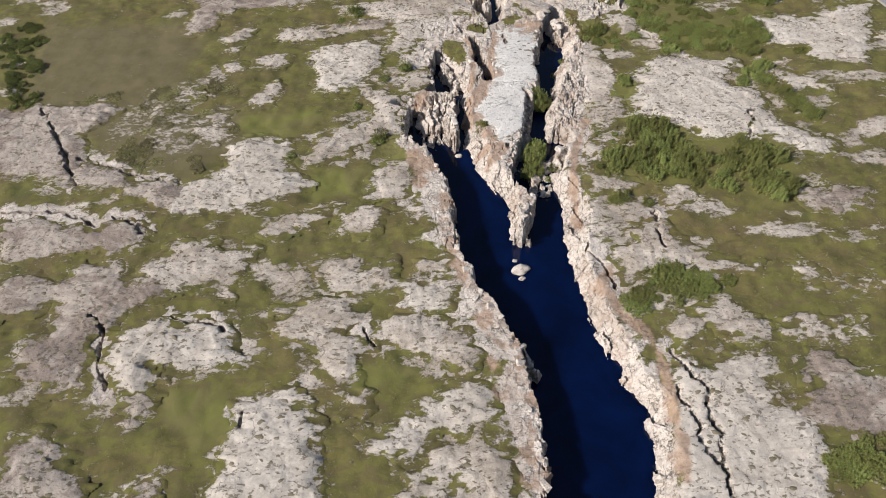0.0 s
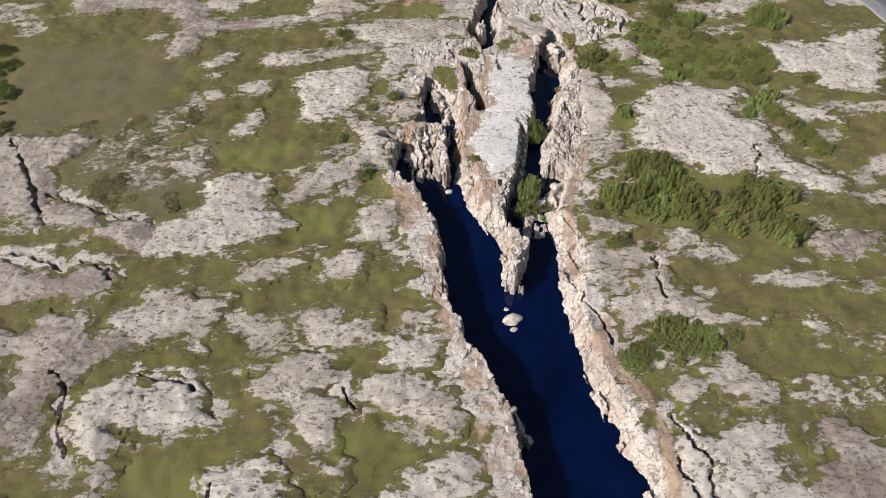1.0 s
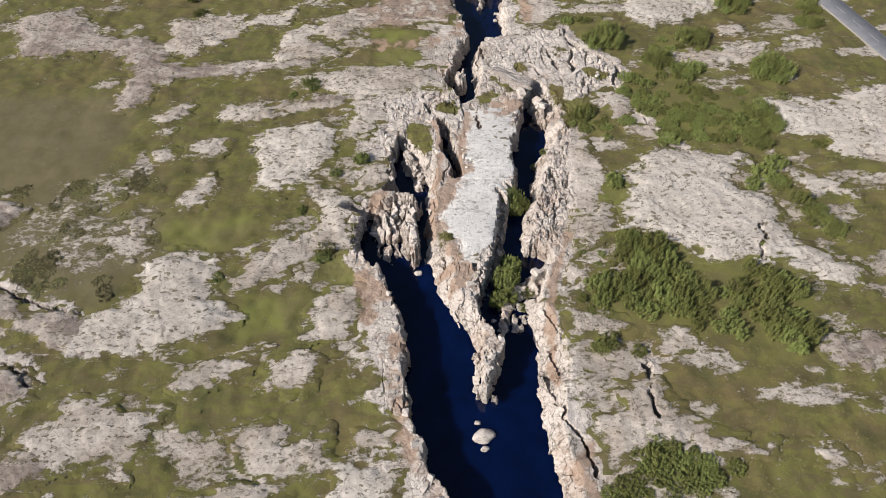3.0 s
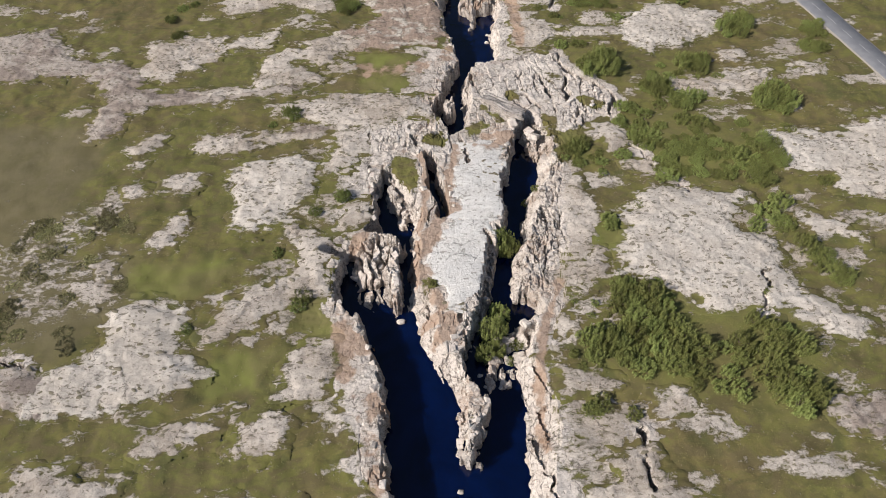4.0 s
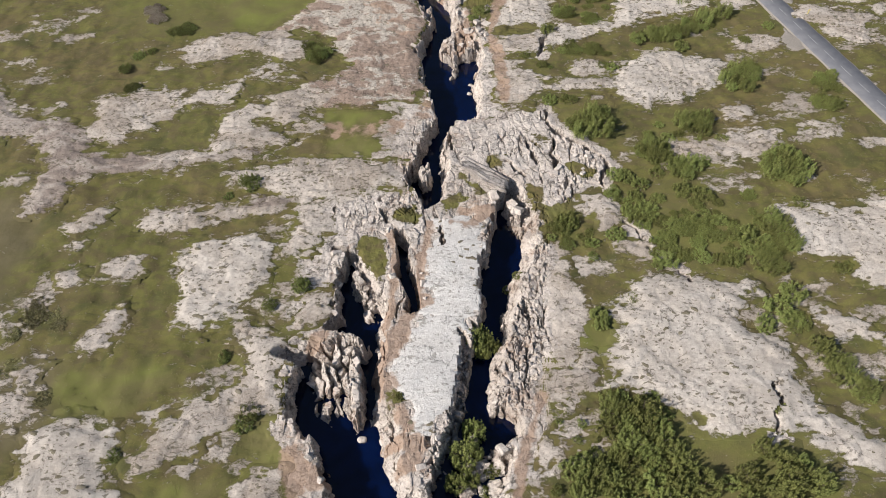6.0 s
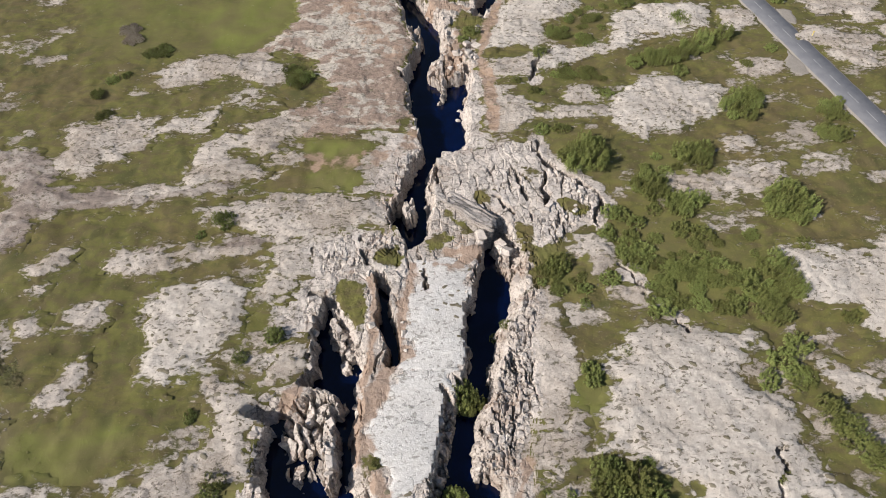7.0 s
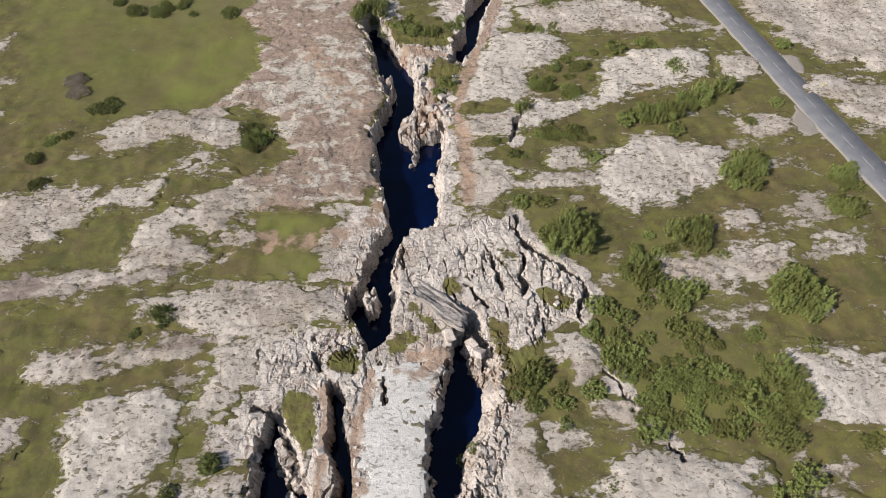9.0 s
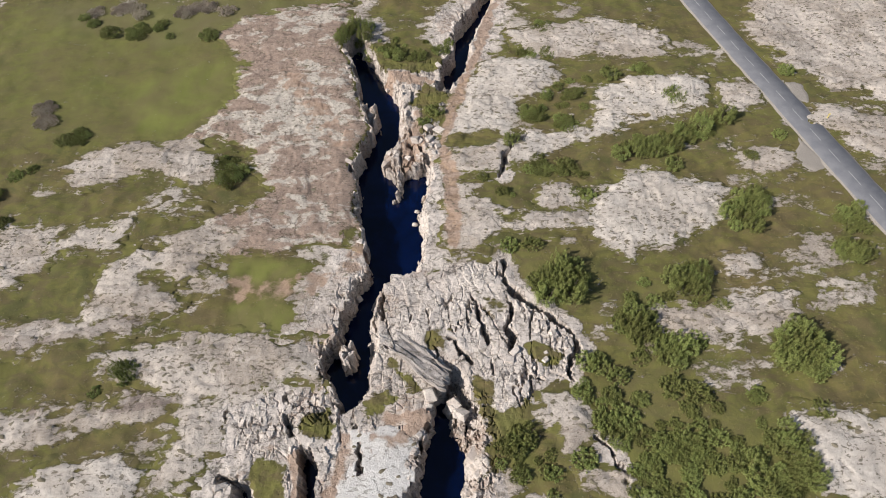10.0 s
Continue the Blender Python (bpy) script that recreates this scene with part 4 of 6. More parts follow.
# ---- height of the land ----
def rift(x, y):
    """Depth of the cut at each place, distance to the rift, distance to a crack, and the pattern of joints."""
    cut, dist, crack = np.zeros(x.shape), np.full(x.shape, 99.0), np.full(x.shape, 99.0)
    f1, f2, rnd, tilt = cells(x + 0.8 * fbm(x, y, 2.6, 3, 5) + 0.12 * y, (y + 0.9 * fbm(x, y, 2.6, 3, 6)) * 0.45, 1.45, 11)
    g1, g2, small, tip = cells(x + 0.3 * fbm(x, y, 0.9, 2, 7), y * 0.6 + 0.3 * fbm(x, y, 0.9, 2, 8), 0.6, 15)
    wob = 0.9 * fbm(x, y, 3.0, 3, 21) + 0.8 * (rnd - 0.5) + 0.55 * (small - 0.5) + 0.25 * fbm(x, y, 0.7, 2, 23)
    for floor_z, slope, west, pts in CHANNELS:
        m = boxed(pts, x, y, 12.0)
        if not m.any():
            continue
        d, nx = outline(pts, x[m], y[m])
        dist[m] = np.minimum(dist[m], d)
        gentle = ease(-0.2, 0.7, nx)
        dw = d + wob[m] * ease(-1.2, 0.4, d) * (1 - 0.6 * gentle)
        lean = 0.3 * (1 - gentle)
        run = west + lean + gentle * slope * (2.4 + 1.0 * fbm(x[m], y[m], 9.0, 2, 31))
        t = np.clip((dw + lean) / run, 0, 1)
        rough = floor_z + 0.5 * fbm(x[m], y[m], 2.2, 3, 37)
        shelf = np.where(gentle > 0.3, 0.7 * t + 0.3 * np.clip(t + 0.6 * (rnd[m] - 0.5) * ease(0, 0.3, t) * ease(1, 0.7, t), 0, 1), t)
        cut[m] = np.minimum(cut[m], rough * (1 - shelf))
    for north, south, jumble, pts in LEDGES:
        m = boxed(pts, x, y, 2.0)
        if not m.any():
            continue
        lo, hi = min(q[1] for q in pts), max(q[1] for q in pts)
        g = ease(0.3, -0.4, outline(pts, x[m], y[m])[0] + 0.5 * fbm(x[m], y[m], 1.6, 3, 47) + 0.6 * (small[m] - 0.5))
        top = south + (north - south) * np.clip((y[m] - lo) / (hi - lo), 0, 1)
        top = top + jumble * (1.3 * (rnd[m] - 0.5) + 2.0 * tilt[m] + 0.6 * (small[m] - 0.5) - 2.4 * ease(0.22, 0.06, (f2 - f1)[m]))
        cut[m] = cut[m] * (1 - g) + np.minimum(top, 0.6) * g
    for width, pts in CRACKS_AND_SHADE_LINES:
        m = boxed(pts, x, y, 3.0)
        if not m.any():
            continue
        d = polyline(pts, x[m] + 0.75 * fbm(x[m], y[m], 1.5, 4, 41), y[m] + 0.5 * fbm(x[m], y[m], 1.1, 3, 43))
        width = width * (0.6 + 0.7 * fbm(x[m], y[m], 3.0, 2, 45))
        crack[m] = np.minimum(crack[m], d - width * 0.5)
        cut[m] = np.minimum(cut[m], -2.6 * ease(width * 0.5 + 0.16, width * 0.5 - 0.1, d))
    return cut, dist, crack, f2 - f1, rnd + 2.6 * tilt, small + 1.6 * tip, g2 - g1


def land(x, y):
    z = 0.5 * fbm(x, y, 26.0, 2, 51) + 0.16 * fbm(x, y, 5.0, 2, 53)
    z = z * ease(6.0, 14.0, polyline(ROAD_LINE, x, y))
    return z * ease(400, 200, np.hypot(x, y - 110))


def overgrown(x, y):
    """Where turf has closed over the bare rock."""
    g = np.zeros(x.shape)
    for kind, pts in MEADOWS:
        if kind == "over":
            m = boxed(pts, x, y, 4)
            if m.any():
                g[m] = np.maximum(g[m], ease(1.0, -0.8, outline(pts, x[m], y[m])[0] + 1.6 * fbm(x[m], y[m], 3.0, 4, 90)))
    return g


def bare_soil(x, y):
    """The trodden and eroded strips of reddish soil."""
    g = np.zeros(x.shape)
    for width, pts in SOILS:
        m = boxed(pts, x, y, width * 2 + 2)
        if m.any():
            d = polyline(pts, x[m], y[m]) + (0.3 + 0.6 * width) * fbm(x[m], y[m], 2.2, 4, 87)
            g[m] = np.maximum(g[m], ease(width + 0.6, width - 0.6, d) * (1.0 if width < 1.55 else 0.35 + 0.65 * ease(-0.3, 0.5, fbm(x[m], y[m], 1.6, 4, 88))))
    return g


def rim_blocks(x, y, dist, gap, rnd, small, gap2):
    """Broken rock along the rift and in the bare crags: height and how bare the place is."""
    width = 5.2 + 3.0 * fbm(x, y, 9.0, 2, 60)
    near = ease(1.35, 0.45, dist / np.maximum(width, 1.2) + 0.35 * fbm(x, y, 1.7, 3, 61))
    rough, up = 0.32 * ease(3.4, 0.3, dist), np.zeros(x.shape)
    for lift, amount, pts in CRAGS:
        m = boxed(pts, x, y, 3.0)
        if m.any():
            d = outline(pts, x[m], y[m])[0] + 0.8 * fbm(x[m], y[m], 3.0, 3, 62)
            g = ease(0.5, -0.5, d)
            near[m] = np.maximum(near[m], g)
            rough[m] = np.maximum(rough[m], amount * g)
            up[m] = up[m] + lift * ease(1.0, -2.0, d)
    rough = rough * (1 - 0.8 * np.maximum(overgrown(x, y), bare_soil(x, y)))
    split = ease(0.1, 0.5, fbm(x, y, 5.0, 2, 65) + 0.3)
    z = rough * (0.58 * (rnd - 0.45) + 0.22 * (small - 0.5) - 0.7 * split * ease(0.09, 0.02, gap) - 0.3 * ease(0.14, 0.04, gap2) * ease(0.0, 0.35, fbm(x, y, 2.6, 2, 68))) + near * 0.10 * fbm(x, y, 0.9, 3, 63)
    seam = np.abs(fbm(x * 1.3 + y * 0.15, y * 0.34 - x * 0.1, 3.0, 4, 66))
    z = z - 5.0 * np.minimum(rough, 0.24) * ease(0.06, 0.02, seam) * ease(0.12, 0.4, fbm(x, y, 7.0, 2, 67))
    for tall, pts in JUMBLES:
        m = boxed(pts, x, y, 2.0)
        if m.any():
            g = ease(0.5, -0.5, outline(pts, x[m], y[m])[0] + 0.7 * fbm(x[m], y[m], 2.0, 3, 69))
            h1, h2, hr, ht = cells(x[m] + 0.5 * fbm(x[m], y[m], 1.3, 3, 201), y[m] * 0.75 + 0.5 * fbm(x[m], y[m], 1.3, 3, 203), 0.95, 205)
            z[m] = z[m] + 0.65 * tall * g * (0.9 * (hr - 0.5) + 2.0 * ht - 1.4 * ease(0.17, 0.05, h2 - h1))
    return z + up, near


ROCKS = {"pale": 0.0, "bright": -0.15, "mauve": 0.1, "pink": -0.1, "mixed": 0.8, "white": -0.9}


def outcrop_cover(kind, pts, x, y):
    """How far a place lies inside an outcrop, with a frayed edge and pockets of turf."""
    s = -outline(pts, x, y)[0]
    s = s + 1.5 * fbm(x * 0.7, y * 1.2, 4.6, 4, 71) + 1.0 * fbm(x * 0.5, y * 1.4, 1.1, 3, 73) + 0.8
    pocket = fbm(x * 0.7, y * 1.3, 3.8, 4, 79)
    return s + (-0.75 if kind == "white" else 0.05 + 0.5 * ease(95, 120, y)) - 4.5 * np.maximum(0, pocket - 0.42 + 0.35 * ROCKS[kind])


def near_outcrops(x, y):
    best = np.full(x.shape, -9.0)
    for kind, lift, pts in OUTCROPS:
        m = boxed(pts, x, y, 3.0)
        if m.any():
            best[m] = np.maximum(best[m], outcrop_cover(kind, pts, x[m], y[m]))
    return best


def cover(x, y, dist, near, crack=None):
    """Masks of bare rock, reddish soil and meadow, one row for each place."""
    best = near_outcrops(x, y)
    rock = np.maximum(near, 0.95 * ease(-1.6, 1.6, best))
    stray = fbm(x * 0.55 + y * 0.2, y * 1.1 - x * 0.25, 4.5, 4, 83) + 0.25 * fbm(x, y, 30.0, 2, 85) + 0.62 * ease(15.0, 3.0, dist)
    dry, green, grown = np.zeros(x.shape), np.zeros(x.shape), overgrown(x, y)
    stony = np.zeros(x.shape)
    soil = bare_soil(x, y)
    rim = ease(7.0, 4.0, dist) * near
    soil = np.maximum(soil, rim * (0.12 + 0.42 * ease(-0.1, 0.45, fbm(x, y, 3.2, 4, 84))))
    for kind, pts in MEADOWS:
        m = boxed(pts, x, y, 8)
        if m.any() and kind != "over":
            soft = 0.35 if kind == "lush" else 1.0
            d = outline(pts, x[m], y[m])[0] + 3.5 * soft * fbm(x[m], y[m], 9.0 * soft, 4, 89)
            g = ease(3.0 * soft, -3.0 * soft, d)
            if kind == "bare":
                stony[m] = np.maximum(stony[m], 0.46 * g)
            elif kind == "dry":
                dry[m] = np.maximum(dry[m], g)
            else:
                green[m] = np.maximum(green[m], g * (1.0 if kind in ("bright", "lush") else 0.55))
    rock = np.maximum(rock, 0.72 * ease(0.0, 0.7, stray) * (1 - np.maximum(dry, green)))
    rock = rock * (1 - 0.9 * np.maximum(dry, np.minimum(1, green * 1.6)) * ease(0.9, 0.5, near))
    if crack is not None:
        rock = np.maximum(rock, ease(2.2, 1.0, crack + 0.8 * fbm(x, y, 1.5, 3, 86)))
    rock = np.maximum(rock, stony)
    rock, soil = rock * (1 - grown), soil * (1 - grown)
    return np.stack([rock, soil, dry, green], -1)


# ---- materials ----
def material(name, rough=0.9):
    m = bpy.data.materials.new(name)
    m.use_nodes = True
    b = m.node_tree.nodes["Principled BSDF"]
    b.inputs["Roughness"].default_value = rough
    b.inputs["Specular IOR Level"].default_value = 0.2
    return m, m.node_tree, b


def node(nt, kind, **props):
    n = nt.nodes.new(kind)
    for k, v in props.items():
        if k in n.inputs:
            n.inputs[k].default_value = v
        else:
            setattr(n, k, v)
    return n


def place(nt, sx=1.0, sy=1.0, sz=1.0):
    g = node(nt, "ShaderNodeNewGeometry")
    mp = node(nt, "ShaderNodeMapping")
    mp.inputs["Scale"].default_value = (sx, sy, sz)
    nt.links.new(g.outputs["Position"], mp.inputs["Vector"])
    return mp.outputs[0]


def noise_tex(nt, vec, scale, detail=4.0, rough=0.55, distort=0.0):
    n = node(nt, "ShaderNodeTexNoise", Scale=scale, Detail=detail, Roughness=rough, Distortion=distort)
    nt.links.new(vec, n.inputs["Vector"])
    return n.outputs["Fac"]


def ramp(nt, fac, stops, smooth=False):
    r = node(nt, "ShaderNodeValToRGB")
    if smooth:
        r.color_ramp.interpolation = "EASE"
    el = r.color_ramp.elements
    for i, (p, c) in enumerate(stops):
        e = el[i] if i < 2 else el.new(p)
        e.position = p
        e.color = (*c, 1) if isinstance(c, tuple) else (c, c, c, 1)
    nt.links.new(fac, r.inputs[0])
    return r.outputs[0]


def mix(nt, fac, a, b, blend="MIX"):
    m = node(nt, "ShaderNodeMix", data_type="RGBA", blend_type=blend)
    for sock, v in ((m.inputs[0], fac), (m.inputs[6], a), (m.inputs[7], b)):
        if isinstance(v, (int, float)):
            sock.default_value = v
        elif isinstance(v, tuple):
            sock.default_value = (*v, 1)
        else:
            nt.links.new(v, sock)
    return m.outputs[2]


def calc(nt, op, a, b=0.0, clamp=False):
    m = node(nt, "ShaderNodeMath", operation=op, use_clamp=clamp)
    for sock, v in ((m.inputs[0], a), (m.inputs[1], b)):
        if isinstance(v, (int, float)):
            sock.default_value = v
        else:
            nt.links.new(v, sock)
    return m.outputs[0]


def bump(nt, bsdf, height, strength, distance):
    b = node(nt, "ShaderNodeBump", Strength=strength, Distance=distance)
    nt.links.new(height, b.inputs["Height"])
    nt.links.new(b.outputs[0], bsdf.inputs["Normal"])


def rock_colour(nt, light, mid, dark, moss=0.5, flecks=0.6, sharp=False, span=0.22, broken=0.0):
    """Weathered lava: two tones of crust, lichen, dark moss spots and a few joints. Returns colour and height."""
    v = place(nt)
    broad = noise_tex(nt, place(nt, 0.7, 1.2, 1.0), span, 6, 0.62, 0.5)
    broad = calc(nt, "ADD", broad, calc(nt, "MULTIPLY", calc(nt, "SUBTRACT", noise_tex(nt, v, 0.05, 3, 0.5), 0.5), 0.55))
    fine = noise_tex(nt, v, 2.2, 7, 0.68)
    col = mix(nt, ramp(nt, broad, [(0.44, 0.0), (0.50, 1.0)] if span > 0.3 else [(0.47, 0.0), (0.55, 1.0)] if sharp else [(0.45, 0.0), (0.57, 1.0)]), light, mid)
    col = mix(nt, calc(nt, "MULTIPLY", ramp(nt, fine, [(0.33, 1.0), (0.52, 0.0)]), 0.5), col, dark)
    spots = noise_tex(nt, place(nt, 0.7, 1.25, 1.0), 2.1, 2, 0.5, 0.5)
    patch = noise_tex(nt, v, 0.35, 3, 0.5)
    spot = calc(nt, "MULTIPLY", ramp(nt, calc(nt, "ADD", spots, calc(nt, "MULTIPLY", patch, 0.4)), [(0.80, 0.0), (0.845, 1.0)]), moss)
    col = mix(nt, spot, col, (0.115, 0.098, 0.062))
    fleck = noise_tex(nt, place(nt, 0.8, 1.15, 1.0), 4.8, 6, 0.8, 0.3)
    col = mix(nt, calc(nt, "MULTIPLY", ramp(nt, fleck, [(0.37, 1.0), (0.43, 0.0)]), flecks), col, tuple(c * 0.7 for c in dark))
    ring = noise_tex(nt, v, 6.0, 3, 0.6)
    col = mix(nt, ramp(nt, ring, [(0.55, 0.0), (0.70, 0.5)]), col, tuple(min(1, c * 1.2) for c in light))
    vor = node(nt, "ShaderNodeTexVoronoi", feature="DISTANCE_TO_EDGE", Scale=0.26)
    warp = node(nt, "ShaderNodeVectorMath", operation="ADD")
    wob = node(nt, "ShaderNodeTexNoise", Scale=0.5, Detail=6.0, Roughness=0.65)
    nt.links.new(v, wob.inputs["Vector"])
    nt.links.new(v, warp.inputs[0])
    big = node(nt, "ShaderNodeVectorMath", operation="SCALE")
    big.inputs["Scale"].default_value = 2.5
    nt.links.new(wob.outputs["Color"], big.inputs[0])
    nt.links.new(big.outputs[0], warp.inputs[1])
    nt.links.new(warp.outputs[0], vor.inputs["Vector"])
    joint = calc(nt, "MULTIPLY", ramp(nt, vor.outputs["Distance"], [(0.004, 1.0), (0.016, 0.0)]), ramp(nt, noise_tex(nt, v, 0.22, 2), [(0.50, 0.0), (0.62, 0.75)]))
    col = mix(nt, joint, col, tuple(c * 0.45 for c in dark))
    if broken:
        chip = node(nt, "ShaderNodeTexVoronoi", feature="DISTANCE_TO_EDGE", Scale=0.95)
        turned = node(nt, "ShaderNodeMapping")
        turned.inputs["Scale"].default_value = (1.0, 0.5, 0.8)
        nt.links.new(warp.outputs[0], turned.inputs["Vector"])
        nt.links.new(turned.outputs[0], chip.inputs["Vector"])
        hair = calc(nt, "MULTIPLY", ramp(nt, chip.outputs["Distance"], [(0.01, 1.0), (0.055, 0.0)]), ramp(nt, noise_tex(nt, v, 0.5, 3), [(0.44, 0.0), (0.58, broken)]))
        col = mix(nt, hair, col, tuple(c * 0.4 for c in dark))
        joint = calc(nt, "MAXIMUM", joint, hair)
    height = calc(nt, "SUBTRACT", calc(nt, "ADD", calc(nt, "ADD", fine, fleck), calc(nt, "MULTIPLY", noise_tex(nt, v, 9.0, 4, 0.7), 0.5)), calc(nt, "MULTIPLY", joint, 0.8))
    return col, height


def grass_colour(nt, blades=False):
    """Olive turf with straw, darker hollows and brown heath."""
    v = place(nt)
    broad = noise_tex(nt, v, 0.06, 5, 0.6, 1.0)
    tuft = noise_tex(nt, place(nt, 1.0, 0.75, 1.0), 0.8, 7, 0.62, 0.6)
    col = ramp(nt, broad, [(0.31, (0.158, 0.120, 0.051)), (0.43, (0.151, 0.132, 0.042)), (0.53, (0.149, 0.148, 0.037)), (0.70, (0.111, 0.110, 0.034))])
    clump = noise_tex(nt, place(nt, 0.8, 1.2, 1.0), 0.28, 6, 0.66, 1.2)
    col = mix(nt, ramp(nt, clump, [(0.52, 0.0), (0.66, 0.75)]), col, (0.147, 0.148, 0.036))
    col = mix(nt, ramp(nt, clump, [(0.36, 0.85), (0.50, 0.0)]), col, (0.073, 0.072, 0.024))
    heath = noise_tex(nt, place(nt, 0.7, 1.3, 1.0), 0.42, 5, 0.6, 0.8)
    col = mix(nt, ramp(nt, heath, [(0.46, 0.0), (0.60, 0.85)]), col, (0.115, 0.091, 0.043))
    hollow = noise_tex(nt, v, 0.19, 4, 0.55, 0.7)
    col = mix(nt, ramp(nt, hollow, [(0.33, 0.75), (0.44, 0.0)]), col, (0.071, 0.080, 0.024))
    col = mix(nt, 0.14, col, (0.140, 0.125, 0.085))
    if blades:
        return col, tuft
    blade = noise_tex(nt, v, 6.0, 5, 0.7)
    col = mix(nt, ramp(nt, tuft, [(0.36, 0.28), (0.54, 0.0)]), col, (0.085, 0.077, 0.029))
    grit = noise_tex(nt, v, 2.4, 6, 0.75, 0.4)
    col = mix(nt, ramp(nt, grit, [(0.38, 0.14), (0.50, 0.0)]), col, (0.065, 0.058, 0.024))
    col = mix(nt, ramp(nt, blade, [(0.5, 0.0), (0.75, 0.3)]), col, (0.197, 0.172, 0.081))
    return col, calc(nt, "ADD", tuft, calc(nt, "MULTIPLY", blade, 0.5))


PALE = ((0.572, 0.512, 0.450), (0.425, 0.368, 0.312), (0.225, 0.188, 0.158))
MAUVE = ((0.440, 0.385, 0.336), (0.281, 0.231, 0.199), (0.178, 0.146, 0.125))
PINK = ((0.558, 0.507, 0.437), (0.326, 0.244, 0.195), (0.209, 0.160, 0.126))
WHITE = ((0.700, 0.680, 0.650), (0.660, 0.636, 0.604), (0.560, 0.530, 0.495))
BRIGHT = ((0.608, 0.557, 0.498), (0.527, 0.474, 0.416), (0.327, 0.278, 0.231))
CRAG = ((0.665, 0.602, 0.545), (0.550, 0.488, 0.436), (0.260, 0.222, 0.194))


def cover_material(name, tones, moss, flecks=0.6, broken=0.0):
    """Turf, dry meadow, reddish soil and lava on one surface, told apart by the masks of the mesh."""
    m, nt, bs = material(name, 0.94)
    gcol, gh = grass_colour(nt)
    rcol, rh = rock_colour(nt, *tones, moss, flecks, tones in (PINK, MAUVE), 0.34 if tones is PINK else 0.22, broken)
    mask = node(nt, "ShaderNodeAttribute", attribute_name="cover")
    sep = node(nt, "ShaderNodeSeparateColor")
    nt.links.new(mask.outputs["Color"], sep.inputs[0])
    v = place(nt)
    edge = noise_tex(nt, place(nt, 0.75, 1.15, 1.0), 1.1, 7, 0.72, 0.5)
    rockf = ramp(nt, calc(nt, "ADD", sep.outputs[0], calc(nt, "ADD", calc(nt, "MULTIPLY", calc(nt, "SUBTRACT", edge, 0.5), 2.5), calc(nt, "MULTIPLY", calc(nt, "SUBTRACT", noise_tex(nt, place(nt, 0.5, 1.6, 1.0), 0.45, 4, 0.6), 0.5), 1.1))), [(0.40, 0.0), (0.66, 1.0)])
    drycol = mix(nt, ramp(nt, noise_tex(nt, v, 0.3, 6, 0.65), [(0.4, 0.0), (0.6, 1.0)]), (0.126, 0.109, 0.056), (0.152, 0.130, 0.074))
    gcol = mix(nt, calc(nt, "MULTIPLY", sep.outputs[2], 0.9), gcol, drycol)
    green = mix(nt, ramp(nt, noise_tex(nt, v, 0.10, 6, 0.62, 0.6), [(0.4, 0.0), (0.62, 1.0)]), (0.152, 0.140, 0.056), (0.166, 0.182, 0.048))
    gcol = mix(nt, calc(nt, "MULTIPLY", mask.outputs["Alpha"], 0.85), gcol, green)
    soilc = mix(nt, ramp(nt, noise_tex(nt, v, 2.5, 6, 0.7), [(0.38, 0.0), (0.62, 1.0)]), (0.42, 0.305, 0.228), (0.32, 0.222, 0.162))
    col = mix(nt, rockf, gcol, rcol)
    col = mix(nt, ramp(nt, calc(nt, "ADD", sep.outputs[1], calc(nt, "MULTIPLY", calc(nt, "SUBTRACT", edge, 0.5), 1.6)), [(0.35, 0.0), (0.85, 0.85)]), col, soilc)
    nt.links.new(col, bs.inputs["Base Color"])
    bump(nt, bs, mix(nt, rockf, calc(nt, "MULTIPLY", gh, 0.55), rh), 0.75, 0.17)
    return m


rock_mats = {kind: cover_material("lava_" + kind, tones, moss, {"white": 0.1, "bright": 0.3}.get(kind, 0.58)) for kind, tones, moss in
             (("pale", PALE, 0.75), ("bright", BRIGHT, 0.75), ("mauve", MAUVE, 0.75), ("pink", PINK, 0.7), ("mixed", PALE, 0.9), ("white", WHITE, 0.5))}
ground_mat = cover_material("turf_and_lava", PALE, 0.6)
bank_mat = cover_material("broken_lava", CRAG, 0.5, 0.7, 0.85)

water_mat, nt, bs = material("deep_clear_water", 0.04)
bs.inputs["IOR"].default_value = 1.33
bs.inputs["Specular IOR Level"].default_value = 0.7
bs.subsurface_method = "BURLEY"
bs.inputs["Subsurface Weight"].default_value = 1.0
bs.inputs["Subsurface Radius"].default_value = (1.5, 1.5, 1.5)
bs.inputs["Subsurface Scale"].default_value = 1.0
v = place(nt)
deep = ramp(nt, noise_tex(nt, v, 0.12, 4, 0.6, 0.6), [(0.35, (0.0003, 0.0023, 0.016)), (0.65, (0.0007, 0.0056, 0.038))])
nt.links.new(deep, bs.inputs["Base Color"])
bump(nt, bs, noise_tex(nt, v, 3.5, 3, 0.5), 0.05, 0.05)

